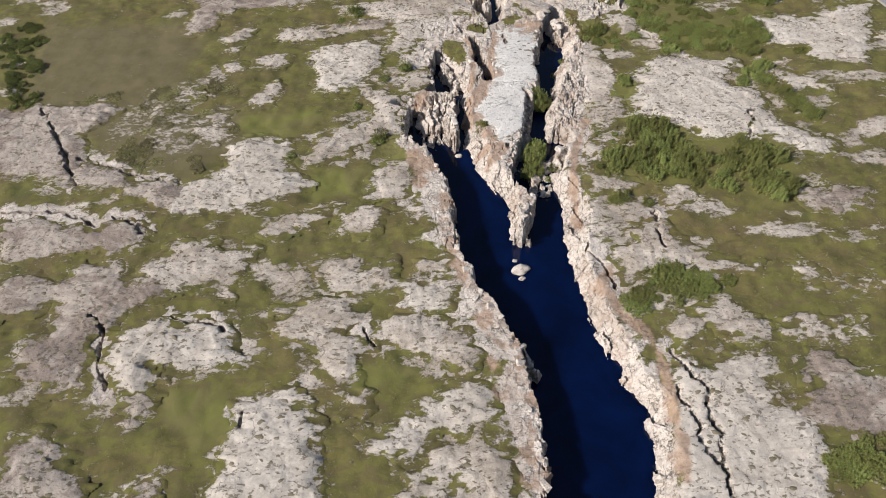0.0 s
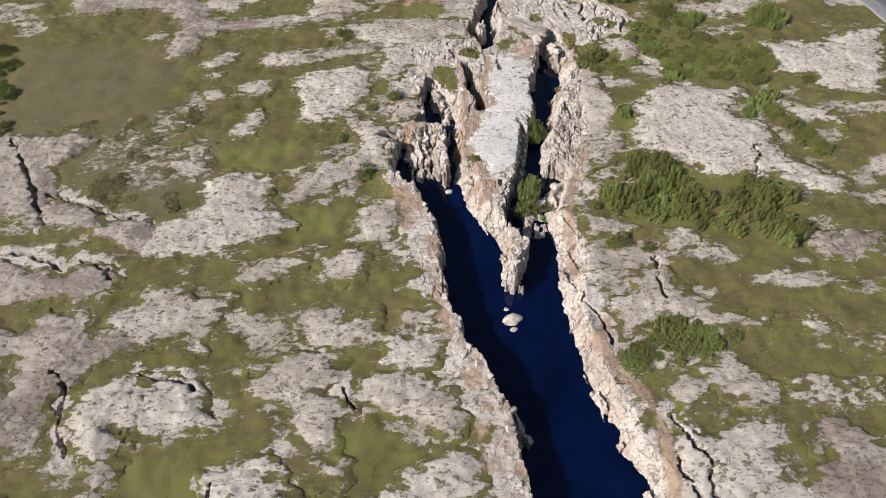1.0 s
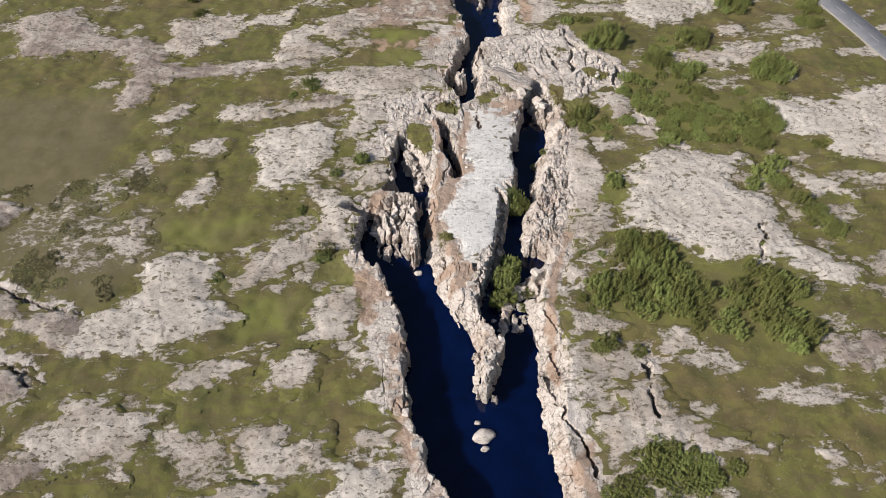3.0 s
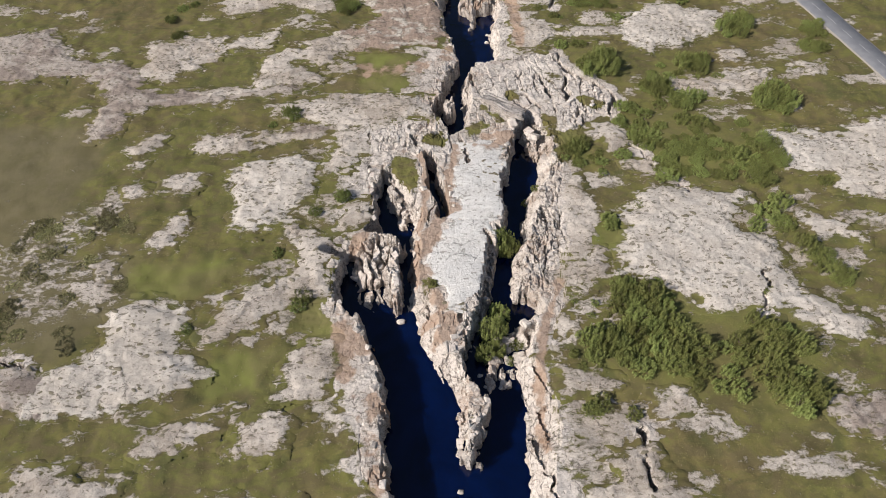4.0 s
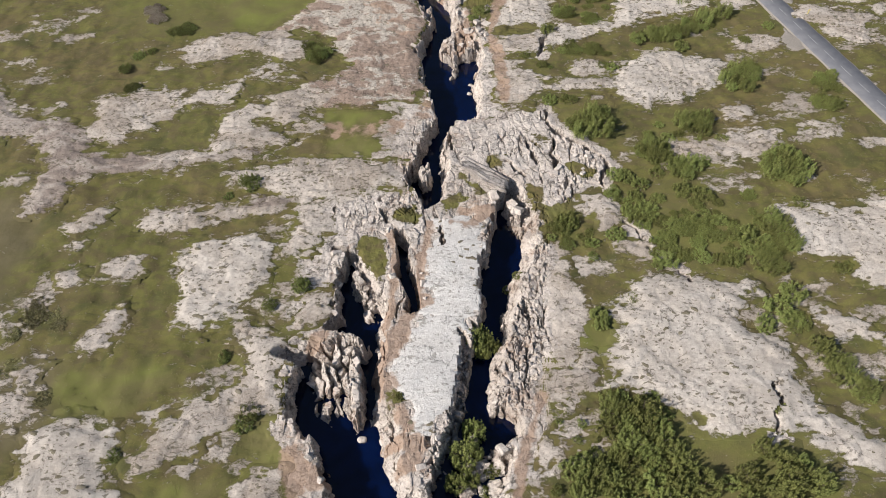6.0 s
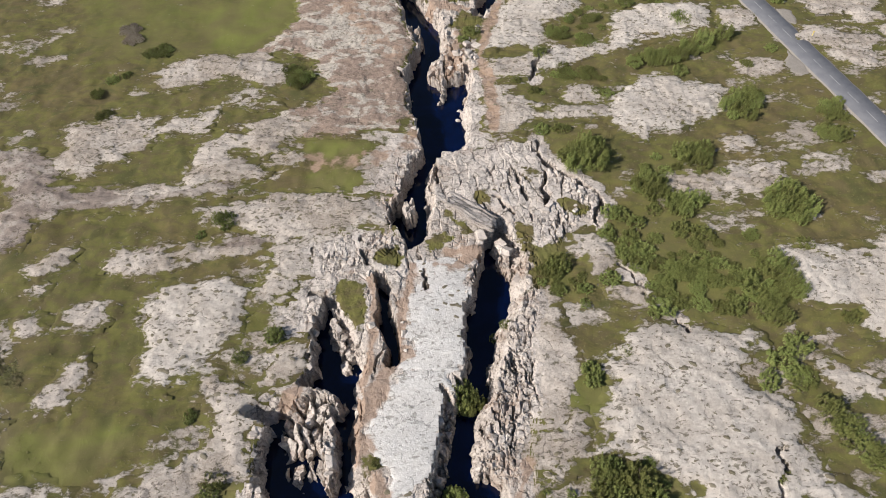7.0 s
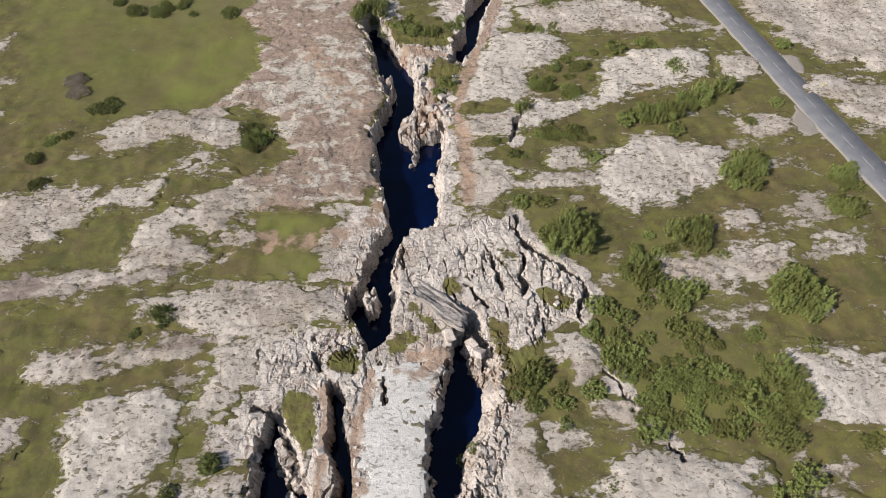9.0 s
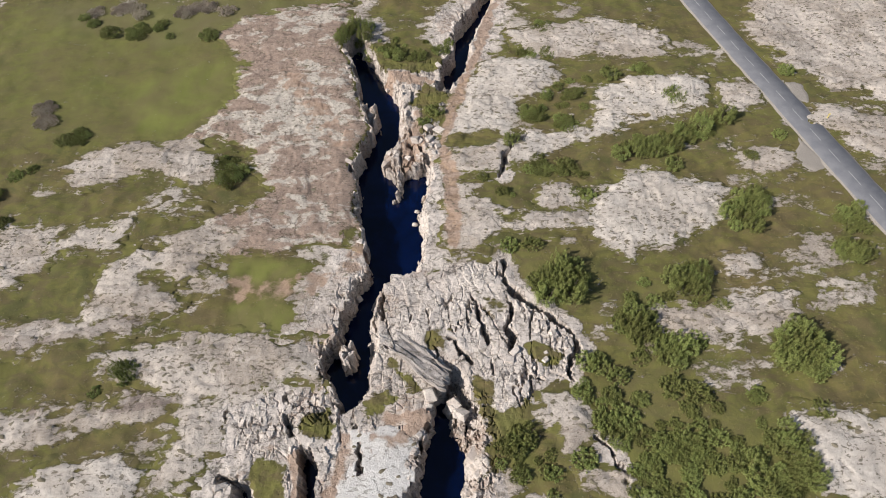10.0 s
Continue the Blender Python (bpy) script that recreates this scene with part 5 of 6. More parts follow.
asphalt_mat, nt, bs = material("worn_asphalt", 0.85)
v = place(nt)
c = mix(nt, ramp(nt, noise_tex(nt, v, 0.5, 5, 0.6), [(0.4, 0.0), (0.6, 1.0)]), (0.160, 0.166, 0.184), (0.200, 0.204, 0.218))
c = mix(nt, ramp(nt, noise_tex(nt, v, 22.0, 3, 0.7), [(0.45, 0.0), (0.7, 0.5)]), c, (0.25, 0.25, 0.26))
nt.links.new(c, bs.inputs["Base Color"])
paint_mat, nt, bs = material("road_paint", 0.7)
c = mix(nt, ramp(nt, noise_tex(nt, place(nt), 6.0, 4, 0.7), [(0.42, 0.0), (0.62, 1.0)]), (0.44, 0.44, 0.43), (0.27, 0.27, 0.28))
nt.links.new(c, bs.inputs["Base Color"])
yellow_mat, nt, bs = material("weathered_yellow_paint", 0.6)
bs.inputs["Base Color"].default_value = (0.62, 0.52, 0.16, 1)
gravel_mat, nt, bs = material("gravel_shoulder", 0.95)
v = place(nt)
c = mix(nt, ramp(nt, noise_tex(nt, v, 9.0, 4, 0.7), [(0.4, 0.0), (0.62, 1.0)]), (0.36, 0.33, 0.295), (0.24, 0.215, 0.185))
nt.links.new(c, bs.inputs["Base Color"])
bump(nt, bs, noise_tex(nt, v, 14.0, 3, 0.7), 0.5, 0.04)


def leaf_material(name, a, b, c):
    m, nt, bs = material(name, 0.6)
    g = node(nt, "ShaderNodeNewGeometry")
    o = node(nt, "ShaderNodeObjectInfo")
    col = ramp(nt, g.outputs["Random Per Island"], [(0.0, a), (0.5, b), (1.0, c)])
    hue = node(nt, "ShaderNodeHueSaturation")
    nt.links.new(calc(nt, "ADD", calc(nt, "MULTIPLY", o.outputs["Random"], 0.7), 0.7), hue.inputs["Value"])
    nt.links.new(calc(nt, "ADD", calc(nt, "MULTIPLY", o.outputs["Random"], 0.03), 0.485), hue.inputs["Hue"])
    nt.links.new(col, hue.inputs["Color"])
    nt.links.new(hue.outputs[0], bs.inputs["Base Color"])
    return m


leaf_mat = leaf_material("birch_leaf", (0.120, 0.138, 0.042), (0.166, 0.188, 0.055), (0.220, 0.234, 0.075))
heath_mat = leaf_material("heath_leaf", (0.23, 0.22, 0.10), (0.28, 0.262, 0.125), (0.33, 0.30, 0.16))
grey_leaf_mat = leaf_material("grey_willow_leaf", (0.29, 0.245, 0.19), (0.36, 0.31, 0.245), (0.43, 0.375, 0.30))
blade_mat, nt, bs = material("grass_blade", 0.8)
c, h = grass_colour(nt, True)
g = node(nt, "ShaderNodeNewGeometry")
c = mix(nt, ramp(nt, g.outputs["Random Per Island"], [(0.0, 0.0), (1.0, 0.8)]), c, (0.200, 0.176, 0.072))
nt.links.new(c, bs.inputs["Base Color"])
moss_mat, nt, bs = material("moss_and_heath", 0.95)
o = node(nt, "ShaderNodeObjectInfo")
c = mix(nt, o.outputs["Random"], (0.130, 0.112, 0.070), (0.215, 0.190, 0.140))
c = mix(nt, ramp(nt, noise_tex(nt, place(nt), 7.0, 4, 0.7), [(0.4, 0.0), (0.65, 0.6)]), c, (0.27, 0.24, 0.185))
nt.links.new(c, bs.inputs["Base Color"])
bark_mat, nt, bs = material("birch_bark", 0.85)
c = mix(nt, ramp(nt, noise_tex(nt, place(nt, 1, 1, 3), 6.0, 4), [(0.4, 0.0), (0.6, 1.0)]), (0.20, 0.16, 0.13), (0.09, 0.07, 0.055))
nt.links.new(c, bs.inputs["Base Color"])
boulder_mat, nt, bs = material("lava_boulder", 0.92)
c, h = rock_colour(nt, *CRAG, 0.4)
nt.links.new(c, bs.inputs["Base Color"])
bump(nt, bs, h, 0.8, 0.12)


dark_mat, nt, bs = material("grey_lava", 0.9)
c, h = rock_colour(nt, (0.45, 0.41, 0.38), (0.33, 0.295, 0.27), (0.15, 0.13, 0.118), 0.6)
nt.links.new(c, bs.inputs["Base Color"])
bump(nt, bs, h, 0.8, 0.15)


# ---- mesh helpers ----
def mesh_of(name, verts, faces, mat, smooth=True, masks=None):
    me = bpy.data.meshes.new(name)
    verts = np.asarray(verts, np.float32)
    faces = np.asarray(faces, np.int32)
    k = faces.shape[1]
    me.vertices.add(len(verts))
    me.vertices.foreach_set("co", verts.ravel())
    me.loops.add(faces.size)
    me.loops.foreach_set("vertex_index", faces.ravel())
    me.polygons.add(len(faces))
    me.polygons.foreach_set("loop_start", np.arange(0, faces.size, k, dtype=np.int32))
    me.polygons.foreach_set("use_smooth", np.full(len(faces), smooth))
    if masks is not None:
        a = me.attributes.new("cover", "FLOAT_COLOR", "POINT")
        a.data.foreach_set("color", np.asarray(masks, np.float32).ravel())
    me.materials.append(mat)
    me.update(calc_edges=True)
    return me


def grid(x0, x1, y0, y1, step):
    nx, ny = int((x1 - x0) / step) + 1, int((y1 - y0) / step) + 1
    x, y = np.meshgrid(x0 + np.arange(nx) * step, y0 + np.arange(ny) * step)
    i = np.arange(nx * ny).reshape(ny, nx)
    f = np.stack([i[:-1, :-1], i[:-1, 1:], i[1:, 1:], i[1:, :-1]], -1).reshape(-1, 4)
    return x.ravel(), y.ravel(), f


def kept(f, keep, *arrays):
    """Faces whose four corners are all kept, and the arrays cut down to the corners in use."""
    f = f[keep[f].all(1)]
    used, back = np.unique(f, return_inverse=True)
    return back.reshape(-1, 4), [a[used] for a in arrays]


def part(name, me, parent, label=""):
    ob = new(name, me)
    ob.parent = parent
    return tagged(ob, label)


# ---- ground: one sheet to the horizon ----
X0, X1, Y0, Y1 = -110.0, 150.0, -20.0, 250.0
FINE_X0, FINE_X1, FINE_Y0, FINE_Y1 = -84.0, 62.0, -12.0, 236.0


def level_meadow(x, y):
    """Where the turf lies smooth: the dry and the green meadow."""
    g = np.zeros(x.shape)
    for kind, pts in MEADOWS:
        if kind in ("dry", "green", "bright"):
            m = boxed(pts, x, y, 5)
            if m.any():
                g[m] = np.maximum(g[m], ease(2.0, -3.0, outline(pts, x[m], y[m])[0]))
    return g


def ground_height(x, y):
    cut, dist, crack, *joints = rift(x, y)
    blocks, near = rim_blocks(x, y, dist, *joints)
    turf = (0.26 * fbm(x, y, 2.6, 3, 91) - 0.04) * (1 - near) * ease(4.0, 8.0, polyline(ROAD_LINE, x, y)) * (1 - 0.8 * level_meadow(x, y))
    return land(x, y) + blocks * ease(-4.5, -0.5, cut) + turf + cut, dist, crack, near


def crag_distance(x, y):
    d = np.full(x.shape, 9.0)
    for lift, amount, pts in CRAGS:
        m = boxed(pts, x, y, 6.0)
        if m.any():
            d[m] = np.minimum(d[m], outline(pts, x[m], y[m])[0])
    return d


def in_crag(x, y, reach):
    return crag_distance(x, y) < reach


def build_ground():
    x, y, f = grid(X0, X1, Y0, Y1, 0.45)
    z, dist, crack, near = ground_height(x, y)
    keep = (dist > 5.0) & (crack > 0.7) & ~in_crag(x, y, 0.0)
    m = cover(x, y, dist, near, crack)
    edge_fade = np.minimum(np.minimum(x - X0, X1 - x), np.minimum(y - Y0, Y1 - y)) < 0.3
    z = np.where(edge_fade, 0.0, z)
    f, (x, y, z, m) = kept(f, keep, x, y, z, m)
    verts = np.stack([x, y, z], -1)
    # far ring out to the horizon, butted to the edge of the middle
    far = 4200.0
    n = len(verts)
    ring = np.array([(X0, Y0, 0), (X1, Y0, 0), (X1, Y1, 0), (X0, Y1, 0), (-far, -far, 0), (far, -far, 0), (far, far, 0), (-far, far, 0)], float)
    rf = n + np.array([(4, 5, 1, 0), (5, 6, 2, 1), (6, 7, 3, 2), (7, 4, 0, 3)])
    verts = np.vstack([verts, ring])
    m = np.vstack([m, np.tile((0.2, 0, 0.2, 0.2), (8, 1))])
    ob = new("ground", mesh_of("ground", verts, np.vstack([f, rf]), ground_mat, True, m))
    tagged(ob, "olive green turf and heath with patches of bare lava", "ground", kind="stuff")
    ob["kind"] = "structure"


def build_rift():
    x, y, f = grid(FINE_X0, FINE_X1, FINE_Y0, FINE_Y1, 0.6)
    cut, dist, crack, *joints = rift(x, y)
    want = (dist < 6.0) | (crack < 1.6) | in_crag(x, y, 1.2)
    cells_on = want[f].any(1)
    # fine grid only over the coarse squares near the rift
    sub, step = 4, 0.15
    cx, cy = x[f[cells_on, 0]], y[f[cells_on, 0]]
    ix, iy = np.round((cx - FINE_X0) / step).astype(np.int64), np.round((cy - FINE_Y0) / step).astype(np.int64)
    a, b = np.meshgrid(np.arange(sub), np.arange(sub))
    ix, iy = (ix[:, None] + a.ravel()).ravel(), (iy[:, None] + b.ravel()).ravel()
    key = lambda i, j: j * 100000 + i
    corners = np.stack([key(ix, iy), key(ix + 1, iy), key(ix + 1, iy + 1), key(ix, iy + 1)], -1)
    used, back = np.unique(corners, return_inverse=True)
    x, y = FINE_X0 + (used % 100000) * step, FINE_Y0 + (used // 100000) * step
    z, dist, crack, near = ground_height(x, y)
    m = cover(x, y, dist, near, crack)
    m[:, 0] = np.maximum(m[:, 0], ease(-0.5, -1.0, z - land(x, y)))
    steep = ease(0.4, -0.6, z - land(x, y)) * ease(-5.8, -4.6, z)
    px = 0.22 * value_noise(x * 0.7 + z * 1.9, y * 0.7 - z * 1.1, 131) + 0.2 * value_noise(x * 1.6 - z * 3.1, y * 1.6 + z * 2.3, 133)
    py = 0.16 * value_noise(x * 0.7 - z * 1.5, y * 0.7 + z * 1.7, 135) + 0.12 * value_noise(x * 1.6 + z * 2.7, y * 1.6 - z * 3.3, 137)
    x, y = x + px * steep, y + py * steep
    verts, faces = np.stack([x, y, z], -1), back.reshape(-1, 4)
    cx, cy = x[faces].mean(1), y[faces].mean(1)
    owner = np.zeros(len(faces), int)
    for k, (name, which, label) in enumerate(RIDGES):
        owner[(owner == 0) & (outline(CRAGS[which][2], cx, cy)[0] < 0.4)] = k + 1
    for k in range(len(RIDGES) + 1):
        part_faces = faces[owner == k]
        used, back = np.unique(part_faces, return_inverse=True)
        name = RIDGES[k - 1][0] if k else "rift_bank"
        ob = new(name, mesh_of(name, verts[used], back.reshape(-1, 4), bank_mat, False, m[used]))
        if k:
            tagged(ob, RIDGES[k - 1][2], "rock")
        else:
            tagged(ob, "pale jagged lava cliffs and broken rim of a water-filled rift", "cliff", kind="structure")


RIDGES = (("lava_ridge", 0, "pale lava ridge standing between two water channels of the rift"),
          ("lava_crag", 1, "raised mass of cracked pale lava beside the deep pool"),
          ("lava_spur", 3, "broken pale lava spur leaning into the dark rift"))

build_ground()
build_rift()

x, y, f = grid(-14.0, 50.0, -12.0, 236.0, 2.0)
dw = rift(x, y)[1]
f, (x, y) = kept(f, dw < 4.5, x, y)
tagged(new("water", mesh_of("water", np.stack([x, y, np.full(x.shape, WATER_Z)], -1), f, water_mat)), "still deep dark blue water in the rift", "water", kind="structure")


# ---- outcrops of lava in the turf ----
NAMES = {"bright": "broad smooth whitish lava slab speckled with moss",
         "pale": "pale cream-grey slab of cracked lava in turf", "mauve": "mauve-grey weathered lava outcrop with dark lichen",
         "mixed": "broken pale lava outcrop half grown over with turf", "pink": "broad pinkish-brown lava pavement with pale streaks beside the rift",
         "white": "white dusted flat lava slab on top of the ridge"}
def pieces(f):
    """The face lists of the separate pieces of a mesh, largest first."""
    root = list(range(int(f.max()) + 1))

    def top(i):
        while root[i] != i:
            root[i] = root[root[i]]
            i = root[i]
        return i

    for a, b, c, d in f.tolist():
        ra = top(a)
        for o in (b, c, d):
            root[top(o)] = ra
    tops = np.array([top(i) for i in f[:, 0].tolist()])
    names, count = np.unique(tops, return_counts=True)
    return [f[tops == k] for k in names[np.argsort(-count)]]


def cushion_mesh(seed):
    """A low, uneven cushion of moss and dwarf heath."""
    rng = np.random.default_rng(seed)
    n, verts = 9, [(0, 0, 0.30)]
    for ring, (r, h) in enumerate(((0.55, 0.24), (1.0, -0.12))):
        for k in range(n):
            a, q = 2 * math.pi * k / n, r * rng.uniform(0.65, 1.3)
            verts.append((q * math.cos(a) * 1.5, q * math.sin(a) * 0.8, h * rng.uniform(0.7, 1.3)))
    tri = [(0, 1 + k, 1 + (k + 1) % n) for k in range(n)]
    for k in range(n):
        a, b, c, d = 1 + k, 1 + (k + 1) % n, 1 + n + (k + 1) % n, 1 + n + k
        tri += [(a, d, c), (a, c, b)]
    return mesh_of("moss_cushion", verts, tri, moss_mat)


cushions = [cushion_mesh(500 + k) for k in range(6)]
moss_rng = np.random.default_rng(77)


def add_cushions(ob, x, y, z, bare):
    """Moss in the hollows of a slab, thicker where the noise gathers it."""
    want = np.flatnonzero((bare > 0.75) & (fbm(x, y, 5.0, 2, 121) > -0.35))
    if len(want) < 40:
        return
    for i in moss_rng.choice(want, min(34, len(want) // 70), replace=False):
        o = part("moss_cushion", cushions[moss_rng.integers(6)], ob)
        s = moss_rng.uniform(0.16, 0.42)
        o.location = (x[i] - ob.location.x, y[i] - ob.location.y, z[i])
        o.rotation_euler = (0, 0, moss_rng.uniform(-0.7, 0.7))
        o.scale = (s, s, s * 0.7)


for kind, lift, pts in OUTCROPS:
    p = np.array(pts)
    x, y, f = grid(p[:, 0].min() - 2.5, p[:, 0].max() + 2.5, p[:, 1].min() - 2.5, p[:, 1].max() + 2.5, 0.27)
    cut, dist, crack, *joints = rift(x, y)
    s = outcrop_cover(kind, pts, x, y)
    white = kind == "white"
    s = np.minimum(s, (dist - 0.5) * 1.6)
    spread = s
    if not white:
        s = np.minimum(s, 0.7 * (crag_distance(x, y) + 0.8 * fbm(x, y, 2.0, 3, 111) - 1.0))
    up = np.where(s > 0, lift * ease(0, 3.5, s) + 0.05 * ease(0, 0.3, s), np.maximum(s, -0.6) * 0.35)
    f1, f2, rn, tl = cells(x + 0.9 * fbm(x, y, 3.0, 3, 101), y + 0.9 * fbm(x, y, 3.0, 3, 103), 4.2, 107)
    up = up + ease(0, 1, s) * (0.12 if white else 1.0) * (0.14 * (rn - 0.5) + 0.25 * tl - 0.10 * ease(0.05, 0.01, f2 - f1) + 0.11 * fbm(x, y, 0.9, 3, 109))
    z = land(x, y) + cut + up + (0.22 if white else 0.05)
    m = cover(x, y, np.full(x.shape, 20.0), np.zeros(x.shape))
    m[:, 0] = 1.05 if white else np.minimum(ease(-0.6, 2.2, spread) * 1.05, 1.05 - overgrown(x, y))
    m[:, 2] *= m[:, 0] < 0.5
    f, (x, y, z, m) = kept(f, (s > -0.7) & (cut > (-0.2 if white else -1.4)), x, y, z, m)
    if not len(f):
        continue
    for g in pieces(f):
        if len(g) < 24:
            break
        used, back = np.unique(g, return_inverse=True)
        base = np.array([x[used].mean(), y[used].mean(), 0.0])
        name = "dusted_slab" if white else "rock_outcrop"
        ob = new(name, mesh_of(name, np.stack([x, y, z], -1)[used] - base, back.reshape(-1, 4), rock_mats[kind], True, m[used]))
        ob.location = base
        if white:
            ob.parent = bpy.data.objects["lava_ridge"]
            tagged(ob, "white dusted flat slab")
        else:
            tagged(ob, NAMES[kind], "rock", "lava outcrops")
        add_cushions(ob, x[used], y[used], z[used], m[used, 0])


# ---- road ----
road_pts = [Vector((q[0], q[1], 0)) for q in ROAD]
way0, way1 = (road_pts[0] - road_pts[1]).normalized(), (road_pts[-1] - road_pts[-2]).normalized()
road_pts = [road_pts[0] + way0 * 60] + road_pts + [road_pts[-1] + way1 * 25, road_pts[-1] + way1 * 150]


def road_at(s):
    for a, b in zip(road_pts, road_pts[1:]):
        n = (b - a).length
        if s <= n:
            d = (b - a) / n
            return a + d * s, d
        s -= n
    return road_pts[-1], d


road_len = sum((b - a).length for a, b in zip(road_pts, road_pts[1:]))


def road_smooth(s):
    near = [road_at(min(max(s + o, 0), road_len - 0.01)) for o in (-6, -3, 0, 3, 6)]
    c, d = sum((q[0] for q in near), Vector()) / 5, sum((q[1] for q in near), Vector()).normalized()
    return c, d, Vector((d.y, -d.x, 0))


ROAD_Z = 0.16


def strip(name, half, z, mat, wobble=0.0, drop=0.0):
    verts, faces = [], []
    n = int(road_len / 1.0)
    for i in range(n):
        c, d, side = road_smooth(i * 1.0)
        w = [wobble * noise.noise((i * 0.3, k * 9.1, half)) for k in (0, 1)]
        for off, dz in ((-half - w[0] - drop, -drop * 0.9), (-half - w[0], 0), (half + w[1], 0), (half + w[1] + drop, -drop * 0.9)):
            verts.append((c + side * off) + Vector((0, 0, z + dz)))
        if i:
            k = i * 4
            faces += [(k - 4 + j, k - 3 + j, k + 1 + j, k + j) for j in range(3)]
    return new(name, mesh_of(name, verts, faces, mat))


tagged(strip("road_shoulder", 2.6, ROAD_Z - 0.03, gravel_mat, 0.25, 0.5), "grey gravel verge along the asphalt road", "road", kind="structure")
road = tagged(strip("road", 2.35, ROAD_Z, asphalt_mat, 0.08, 0.08), "grey two-lane asphalt road with a broken white centre line", "road", kind="structure")
s, k = 2.0, 0
bm = bmesh.new()
for sx, sy in ((-0.055, 0), (0.055, 0), (0.055, 3.0), (-0.055, 3.0)):
    bm.verts.new((sx, sy, 0))
bm.faces.new(bm.verts)
bmesh.ops.extrude_face_region(bm, geom=bm.faces[:])
for q in bm.verts[:4]:
    q.co.z -= 0.02
bmesh.ops.recalc_face_normals(bm, faces=bm.faces)
dash_mesh = bpy.data.meshes.new("line_dash")
bm.to_mesh(dash_mesh)
bm.free()
dash_mesh.materials.append(paint_mat)
while s < road_len - 6:
    c, d, side = road_smooth(s + 2)
    ob = part("line_dash", dash_mesh, road)
    ob.matrix_local = Matrix.Translation(c - d * 2 + Vector((0, 0, ROAD_Z + 0.01))) @ Euler((0, 0, math.atan2(-d.x, d.y))).to_matrix().to_4x4()
    s += 5.15


def gravel_patch(points, z):
    p = np.array(points)
    x, y, f = grid(p[:, 0].min() - 1.5, p[:, 0].max() + 1.5, p[:, 1].min() - 1.5, p[:, 1].max() + 1.5, 0.3)
    d = outline(points, x, y)[0] + 0.7 * fbm(x, y, 2.0, 3, 141)
    f, (x, y, d) = kept(f, d < 0.6, x, y, d)
    zz = z - 0.25 * ease(-0.4, 0.6, d) + 0.02 * fbm(x, y, 0.7, 2, 143)
    tagged(new("layby", mesh_of("layby", np.stack([x, y, zz], -1), f, gravel_mat)), "pale gravel pull-in beside the asphalt road", "road", kind="structure")


gravel_patch([(80.8, 161.5), (83.0, 154.5), (80.8, 153.6), (78.6, 155.0), (78.6, 157.0), (79.6, 159.0)], 0.14)
gravel_patch([(83.0, 176.0), (85.6, 174.6), (85.4, 169.5), (83.6, 170.5)], 0.125)


# ---- roadside marker ----
def marker_post(x, y):
    base = new("marker_post")
    base.location = (x, y, 0.0)
    bm = bmesh.new()
    bmesh.ops.create_cone(bm, cap_ends=True, segments=10, radius1=0.09, radius2=0.07, depth=1.3, matrix=Matrix.Translation((0, 0, 0.5)))
    me = bpy.data.meshes.new("stake")
    bm.to_mesh(me)
    bm.free()
    me.materials.append(yellow_mat)
    part("stake", me, base)
    bm = bmesh.new()
    bmesh.ops.create_cube(bm, size=1.0, matrix=Matrix.Translation((0, 0, 1.2)) @ Matrix.Diagonal((0.34, 0.08, 0.34, 1)))
    bmesh.ops.bevel(bm, geom=bm.edges[:], offset=0.02, segments=1, affect="EDGES")
    me = bpy.data.meshes.new("plate")
    bm.to_mesh(me)
    bm.free()
    me.materials.append(yellow_mat)
    part("plate", me, base, "pale yellow marker plate")
    tagged(base, "small pale yellow marker post beside the asphalt road", "post")


marker_post(86.8, 165.5)


# ---- bushes ----
def leaf_mesh(name, radius, height, shoots, leaves, size, seed, mat):
    """A crown of upright shoots, each a loose spindle of small leaves, lower towards the rim."""
    rng = np.random.default_rng(seed)
    a, r = rng.uniform(0, 2 * math.pi, shoots), radius * np.sqrt(rng.uniform(0, 1, shoots)) * 0.92
    top = height * (1 - 0.5 * (r / radius) ** 2) * rng.uniform(0.42, 1.25, shoots)
    wide = radius * rng.uniform(0.09, 0.22, shoots)
    k = np.repeat(np.arange(shoots), leaves)
    n = len(k)
    t = rng.uniform(0, 1, n) ** 0.75
    turn, out = rng.uniform(0, 2 * math.pi, n), np.sqrt(rng.uniform(0.05, 1, n)) * wide[k] * (1.25 - t) * rng.uniform(0.7, 1.5, n)
    q = np.stack([r[k] * np.cos(a[k]) * (1 + 0.1 * t) + out * np.cos(turn), r[k] * np.sin(a[k]) * (1 + 0.1 * t) + out * np.sin(turn), np.maximum(0.05, top[k] * (0.22 + 0.8 * t))], -1)
    d = np.stack([np.cos(turn), np.sin(turn), np.full(n, 0.35)], -1) * 0.8 + rng.normal(size=(n, 3)) * 0.7 + np.array([0, 0, 0.35])
    u = np.cross(d, rng.normal(size=(n, 3)))
    u /= np.linalg.norm(u, axis=1)[:, None] + 1e-9
    w = np.cross(d, u)
    w /= np.linalg.norm(w, axis=1)[:, None] + 1e-9
    sz = (size * rng.uniform(0.6, 1.35, n))[:, None]
    verts = np.stack([q - u * sz, q + u * sz * 0.4 - w * sz * 0.7, q + u * sz * 0.6 + w * sz * 0.7], 1).reshape(-1, 3)
    return mesh_of(name, verts, np.arange(n * 3).reshape(-1, 3), mat, False)


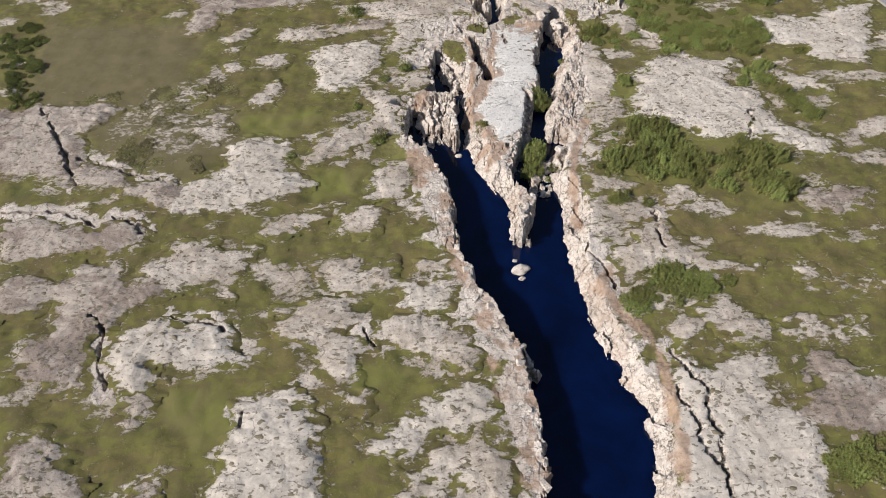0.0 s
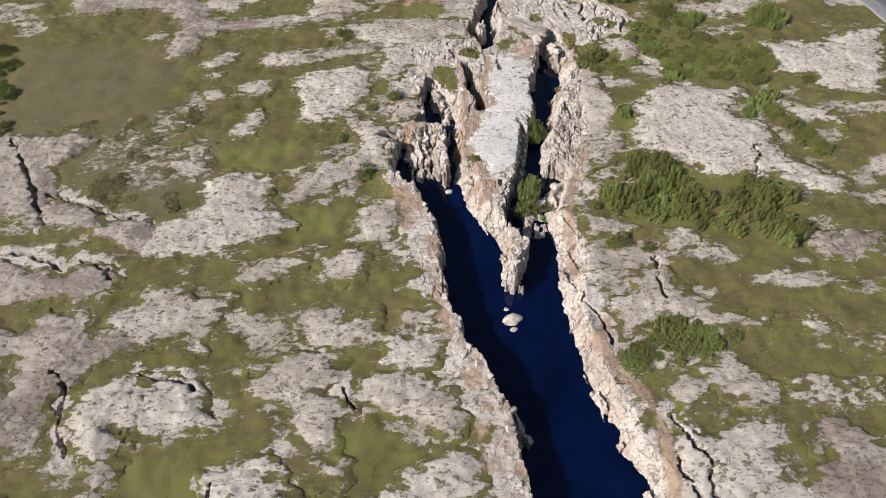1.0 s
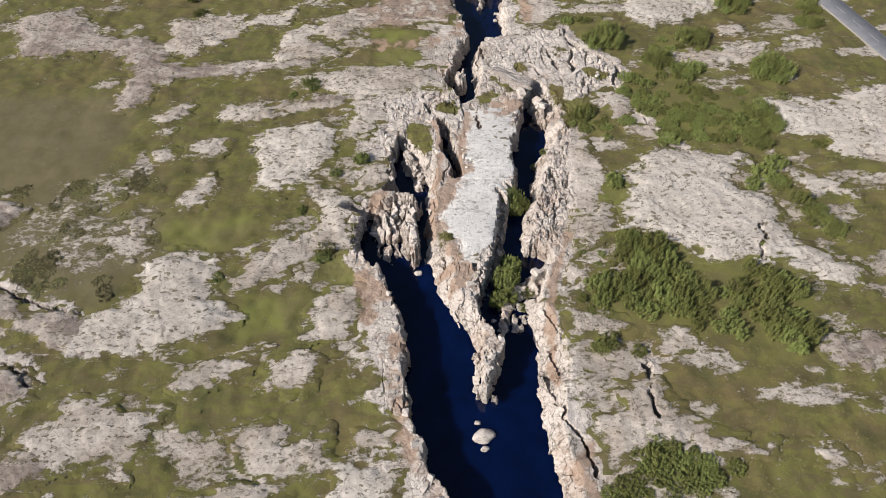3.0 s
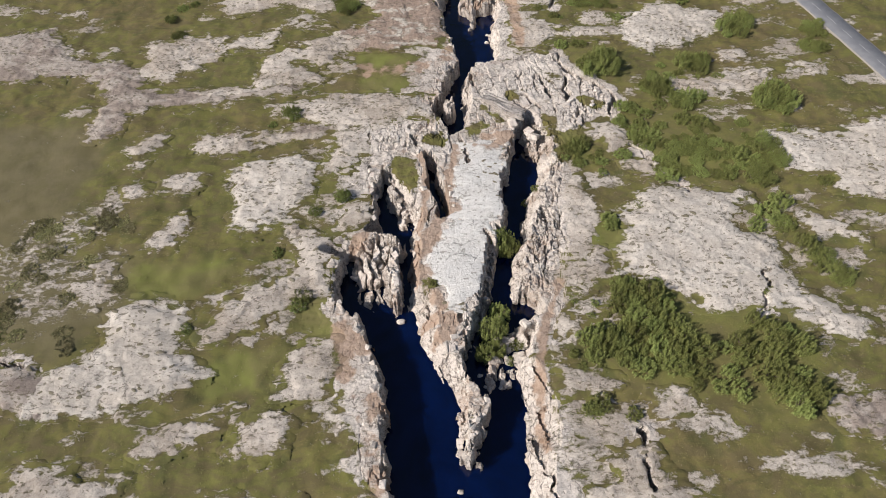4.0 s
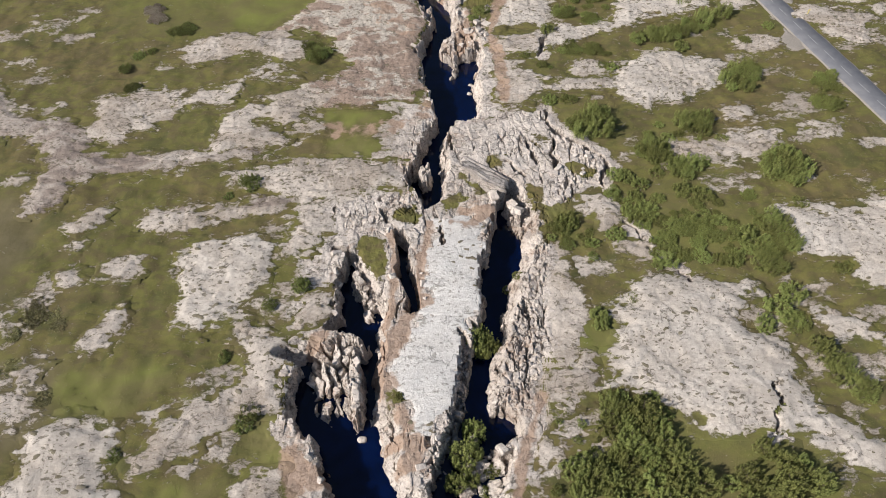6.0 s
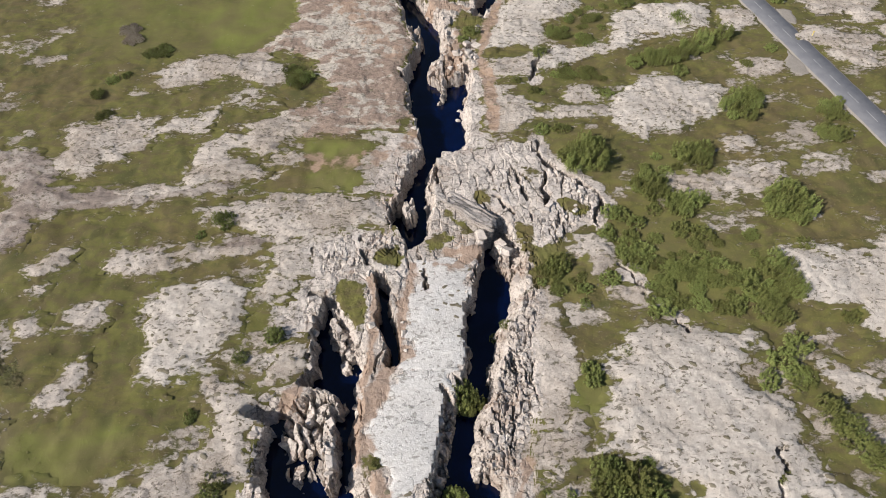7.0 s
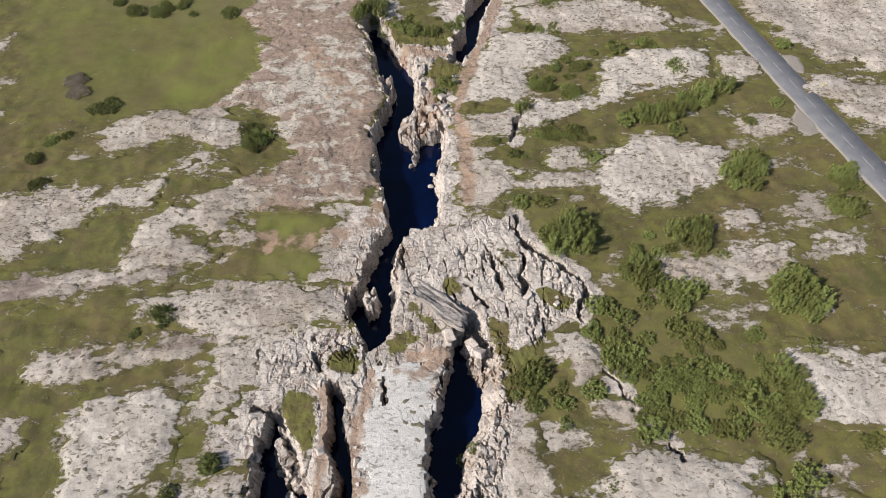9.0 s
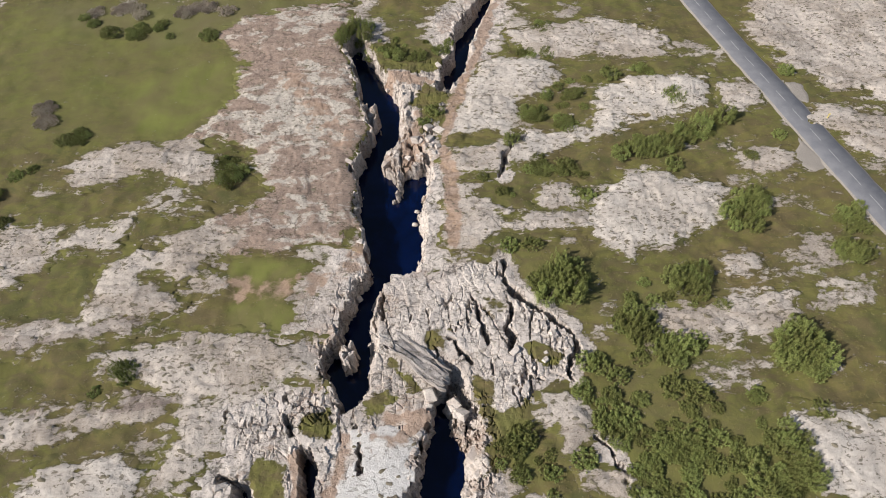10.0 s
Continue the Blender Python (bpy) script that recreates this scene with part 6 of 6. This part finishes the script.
def limb_mesh(name, radius, height, stems, seed):
    rng = np.random.default_rng(seed)
    verts, faces = [], []
    for k in range(stems):
        a = 2 * math.pi * k / stems + rng.uniform(-0.4, 0.4)
        reach = radius * rng.uniform(0.3, 0.75)
        rings = []
        for j in range(4):
            t = j / 3
            c = np.array([math.cos(a) * reach * t ** 1.3, math.sin(a) * reach * t ** 1.3, height * 0.72 * t - 0.15])
            w = 0.09 * (1 - 0.8 * t) * height / 2.5
            rings.append(len(verts))
            verts += [c + np.array([w * math.cos(q), w * math.sin(q), 0]) for q in np.arange(5) * 2 * math.pi / 5]
        for p, q in zip(rings, rings[1:]):
            faces += [(p + i, p + (i + 1) % 5, q + (i + 1) % 5, q + i) for i in range(5)]
    return mesh_of(name, verts, faces, bark_mat)


KINDS = {"tall": (1.0, 1.15, 62, 90, 0.039, leaf_mat, "dense green birch bush growing among turf and lava"),
         "gully": (1.0, 2.0, 110, 90, 0.041, leaf_mat, "tall green birch bush rooted down in the rift"),
         "low": (1.0, 0.6, 70, 64, 0.042, leaf_mat, "low spreading green willow scrub on heath"),
         "heath": (1.0, 0.14, 80, 45, 0.036, heath_mat, "low olive-brown dwarf heath cushion in dry turf"),
         "grey": (1.0, 0.55, 90, 60, 0.034, grey_leaf_mat, "grey leafless willow thicket in the meadow")}
bush_made = {}
for kind, (r, h, clumps, leaves, size, mat, label) in KINDS.items():
    for v in range(4):
        crown = leaf_mesh("crown", r, h, clumps, leaves, size, 100 * len(kind) + v, mat)
        limbs = limb_mesh("trunk", r, h, 6, 40 + v)
        bush_made[kind, v] = (crown, limbs)


def add_bush(kind, x, y, stems, pick):
    """One bush of one or more stems, each (dx, dy, radius) with its own crown."""
    base = new("bush")
    z = [float(h) for h in ground_height(np.array([x + q[0] for q in stems]), np.array([y + q[1] for q in stems]))[0]]
    z = [max(h, WATER_Z) for h in z] if kind == "gully" else z
    base.location = (x, y, z[0])
    tagged(base, KINDS[kind][6], "bush", "birch and willow scrub")
    for k, (dx, dy, radius) in enumerate(stems):
        p = pick * 3 + k
        crown, limbs = bush_made[kind, p % 4]
        m = Matrix.Translation((dx, dy, z[k] - z[0])) @ Euler((0, 0, p * 2.4)).to_matrix().to_4x4() @ Matrix.Diagonal((radius * (0.85 + 0.35 * ((p * 13) % 7) / 7), radius * (0.85 + 0.3 * ((p * 5) % 9) / 9), radius * (0.85 + 0.3 * ((p * 7) % 5) / 5), 1))
        for name, me in (("trunk", limbs), ("crown", crown)):
            part(name, me, base).matrix_local = m


pick = 0
rng = np.random.default_rng(5)
for kind, x, y, r, _ in BUSHES:
    r = max(r, 0.7)
    stems = [(0, 0, r)]
    if r >= 2.2 and kind != "gully":
        turn = rng.uniform(0, 6)
        stems = [(0, 0, r * 0.5)] + [(r * q * math.cos(turn + k * 1.26), r * q * math.sin(turn + k * 1.26), r * rng.uniform(0.36, 0.56)) for k, q in enumerate(rng.uniform(0.45, 0.66, 5))]
    add_bush(kind, x, y, stems, pick)
    pick += 1
for kind, spacing, pts in THICKETS:
    p, step = np.array(pts), spacing * (1.75 if kind == "tall" else 1.5)
    for gx in np.arange(p[:, 0].min(), p[:, 0].max(), step):
        for gy in np.arange(p[:, 1].min(), p[:, 1].max(), step):
            jx, jy = gx + rng.uniform(-0.4, 0.4) * step, gy + rng.uniform(-0.4, 0.4) * step
            if outline(pts, np.array([jx]), np.array([jy]))[0][0] < 0.3:
                turn, low, high = rng.uniform(0, 6), *((1.1, 1.9) if kind == "tall" else (0.6, 1.3))
                stems = [(step * 0.36 * math.cos(turn + k * 2.1), step * 0.36 * math.sin(turn + k * 2.1), rng.uniform(low, high)) for k in range(3)]
                stems = [q for q in stems if outline(pts, np.array([jx + q[0]]), np.array([jy + q[1]]))[0][0] < 0.6] or [(0, 0, low)]
                add_bush(kind, jx, jy, stems, pick)
                pick += 1


# ---- loose lava blocks ----
def block_mesh(seed):
    """An angular block: the hull of a few jittered corners, with chipped edges."""
    rng = np.random.default_rng(seed)
    bm = bmesh.new()
    for sx in (-1, 1):
        for sy in (-1, 1):
            for sz in (-1, 1):
                for k in range(2):
                    bm.verts.new((sx * rng.uniform(0.45, 0.95), sy * rng.uniform(0.5, 1.2), sz * rng.uniform(0.35, 0.7)))
    hull = bmesh.ops.convex_hull(bm, input=bm.verts[:])
    bmesh.ops.delete(bm, geom=[g for g in hull["geom_interior"] if isinstance(g, bmesh.types.BMVert)], context="VERTS")
    bmesh.ops.bevel(bm, geom=bm.edges[:], offset=0.06, segments=1, affect="EDGES")
    for q in bm.verts:
        q.co += Vector(rng.normal(size=3)) * 0.02
    bmesh.ops.recalc_face_normals(bm, faces=bm.faces)
    me = bpy.data.meshes.new("lava_block")
    bm.to_mesh(me)
    bm.free()
    me.materials.append(boulder_mat)
    return me


block_meshes = [block_mesh(300 + i) for i in range(9)]


def add_block(x, y, size, z=None, sink=0.35, label="loose angular pale lava block on the rift bank", owner=None):
    ground = max(float(ground_height(np.array([x]), np.array([y]))[0][0]), WATER_Z - 0.2) if z is None else z
    ob = new("lava_block", block_meshes[rng.integers(9)])
    ob.matrix_world = Matrix.Translation((x, y, ground + size * (0.5 - sink))) @ Euler(rng.uniform(-0.5, 0.5, 3) + np.array([0, 0, rng.uniform(0, 6)])).to_matrix().to_4x4() @ Matrix.Diagonal((size, size, size * rng.uniform(0.7, 1.3), 1))
    if owner:
        ob.name, ob.parent = "block", owner
    else:
        tagged(ob, label, "rock", "loose lava blocks")


# angular blocks breaking out along the rim
bank = bpy.data.objects["rift_bank"]
rim_count = 0
for floor_z, slope, west, pts in CHANNELS:
    ring = pts + pts[:1]
    for (ax, ay), (bx, by) in zip(ring, ring[1:]):
        n = math.hypot(bx - ax, by - ay)
        for k in range(int(n / 1.5 + rng.uniform(0, 1))):
            t, off = rng.uniform(0, 1), rng.uniform(0.2, 1.6)
            gx, gy = ax + (bx - ax) * t + (by - ay) / n * off * rng.choice((-1, 1)), ay + (by - ay) * t - (bx - ax) / n * off * rng.choice((-1, 1))
            h, dd, cr, nr = ground_height(np.array([gx]), np.array([gy]))
            if dd[0] < 0.1 or h[0] < WATER_Z + 0.3 or gy < 12 or gy > 214 or rim_count >= 290:
                continue
            o = part("rim_block", block_meshes[rng.integers(9)], bank)
            s = rng.uniform(0.2, 0.55)
            o.location = (gx, gy, h[0] - s * 0.15)
            o.rotation_euler = (rng.uniform(-0.5, 0.5), rng.uniform(-0.5, 0.5), rng.uniform(0, 6.3))
            o.scale = (s, s * rng.uniform(0.8, 1.5), s * rng.uniform(0.8, 1.4))
            rim_count += 1

for k, (size, pts) in enumerate(RUBBLE):
    p = np.array(pts)
    area = abs(np.sum(p[:, 0] * np.roll(p[:, 1], -1) - np.roll(p[:, 0], -1) * p[:, 1])) / 2
    for _ in range(int(min(45, area * 0.22))):
        for _ in range(20):
            jx, jy = rng.uniform(p[:, 0].min(), p[:, 0].max()), rng.uniform(p[:, 1].min(), p[:, 1].max())
            if outline(pts, np.array([jx]), np.array([jy]))[0][0] < 0:
                if jy > 84 and rift(np.array([jx]), np.array([jy]))[0][0] < -2.0:
                    continue
                add_block(jx, jy, size * rng.uniform(0.35, 1.1), owner=bpy.data.objects["lava_crag"] if k < 2 else None)
                break
slab = new("tilted_slab", block_mesh(411))
bm = bmesh.new()
bm.from_mesh(slab.data)
bmesh.ops.triangulate(bm, faces=bm.faces[:])
bmesh.ops.subdivide_edges(bm, edges=bm.edges[:], cuts=6, use_grid_fill=True)
for q in bm.verts:
    q.co += Vector((noise.noise(q.co * 2.5), noise.noise(q.co * 2.5 + Vector((7, 0, 0))), 1.5 * noise.noise(Vector((q.co.x * 6.0, q.co.y * 1.2 + 9, q.co.z * 4.0))))) * 0.26
bm.to_mesh(slab.data)
bm.free()
slab.matrix_world = Matrix.Translation((18.40, 120.75, 0.35)) @ Euler((0.06, -0.30, -2.27)).to_matrix().to_4x4() @ Matrix.Diagonal((1.9, 4.6, 0.95, 1))
slab.data.materials[0] = dark_mat
tagged(slab, "long grey tilted lava slab leaning among broken rock", "rock")


def boulder(x, y, size, seed):
    """A water-worn boulder, rounded and lumpy, its foot below the water."""
    bm = bmesh.new()
    bmesh.ops.create_icosphere(bm, subdivisions=3, radius=1.0)
    for q in bm.verts:
        n = noise.noise(q.co * 1.1 + Vector((seed, 0, 0))) * 0.35 + noise.noise(q.co * 3.0 + Vector((seed, 5, 0))) * 0.1
        q.co = q.co * (1 + n)
        q.co = Vector((q.co.x * 1.15, q.co.y * 0.85, q.co.z * 0.7))
    me = bpy.data.meshes.new("boulder")
    bm.to_mesh(me)
    bm.free()
    me.materials.append(boulder_mat)
    for f in me.polygons:
        f.use_smooth = True
    ob = new("boulder", me)
    ob.matrix_world = Matrix.Translation((x, y, WATER_Z + size * 0.15)) @ Matrix.Diagonal((size, size, size, 1))
    tagged(ob, "pale rounded boulder standing in the dark water", "rock", "boulders in the water")


for bx, by, size in ((10.3, 53.2, 1.15), (10.4, 51.6, 0.45), (9.6, 55.0, 0.35), (1.3, 78.6, 0.5), (16.9, 149.5, 0.4), (16.6, 146.8, 0.45)):
    boulder(bx, by, size, bx)


# ---- turf: blades in tufts ----
rng = np.random.default_rng(9)
n = 110000
tx, ty = rng.uniform(-75, 110, n), rng.uniform(12, 215, n)
z, dist, crack, near = ground_height(tx, ty)
m = cover(tx, ty, dist, near, crack)
ok = (m[:, 0] < 0.42 + 0.2 * rng.uniform(size=n)) & (m[:, 1] < 0.3) & (dist > 1.5) & (crack > 0.3) & (near_outcrops(tx, ty) < 0.1) & (m[:, 2] < 0.4) & ((m[:, 3] < 0.5) | (ty < 158) | (tx > 0))
road_d = polyline([(q.x, q.y) for q in road_pts], tx, ty)
ok &= (road_d > 4.6) & (z - land(tx, ty) > -0.5)
tx, ty, z = tx[ok], ty[ok], z[ok]
n = len(tx)
# blades all tilted north-east, so that their faces catch the sun and stay bright
blade_lean = math.atan2(0.62, 0.78)
size = rng.uniform(0.07, 0.18, n)
verts = np.zeros((n, 3, 3, 3))
for k in range(3):
    a = blade_lean + rng.uniform(-0.7, 0.7, n)
    ox, oy = rng.uniform(-0.5, 0.5, n) * size * 1.5, rng.uniform(-0.5, 0.5, n) * size * 1.5
    bx, by = tx + ox, ty + oy
    wx, wy = np.sin(a) * size * 0.5, -np.cos(a) * size * 0.5
    reach = size * rng.uniform(0.6, 1.3, n)
    verts[:, k, 0] = np.stack([bx - wx, by - wy, z - 0.03], -1)
    verts[:, k, 1] = np.stack([bx + wx, by + wy, z - 0.03], -1)
    verts[:, k, 2] = np.stack([bx + np.cos(a) * reach, by + np.sin(a) * reach, z + size * rng.uniform(0.12, 0.42, n)], -1)
turf = new("grass_tufts", mesh_of("grass_tufts", verts.reshape(-1, 3), np.arange(n * 9).reshape(-1, 3), blade_mat, False))
tagged(turf, "olive and straw coloured grass tufts and heath", "grass", kind="stuff")
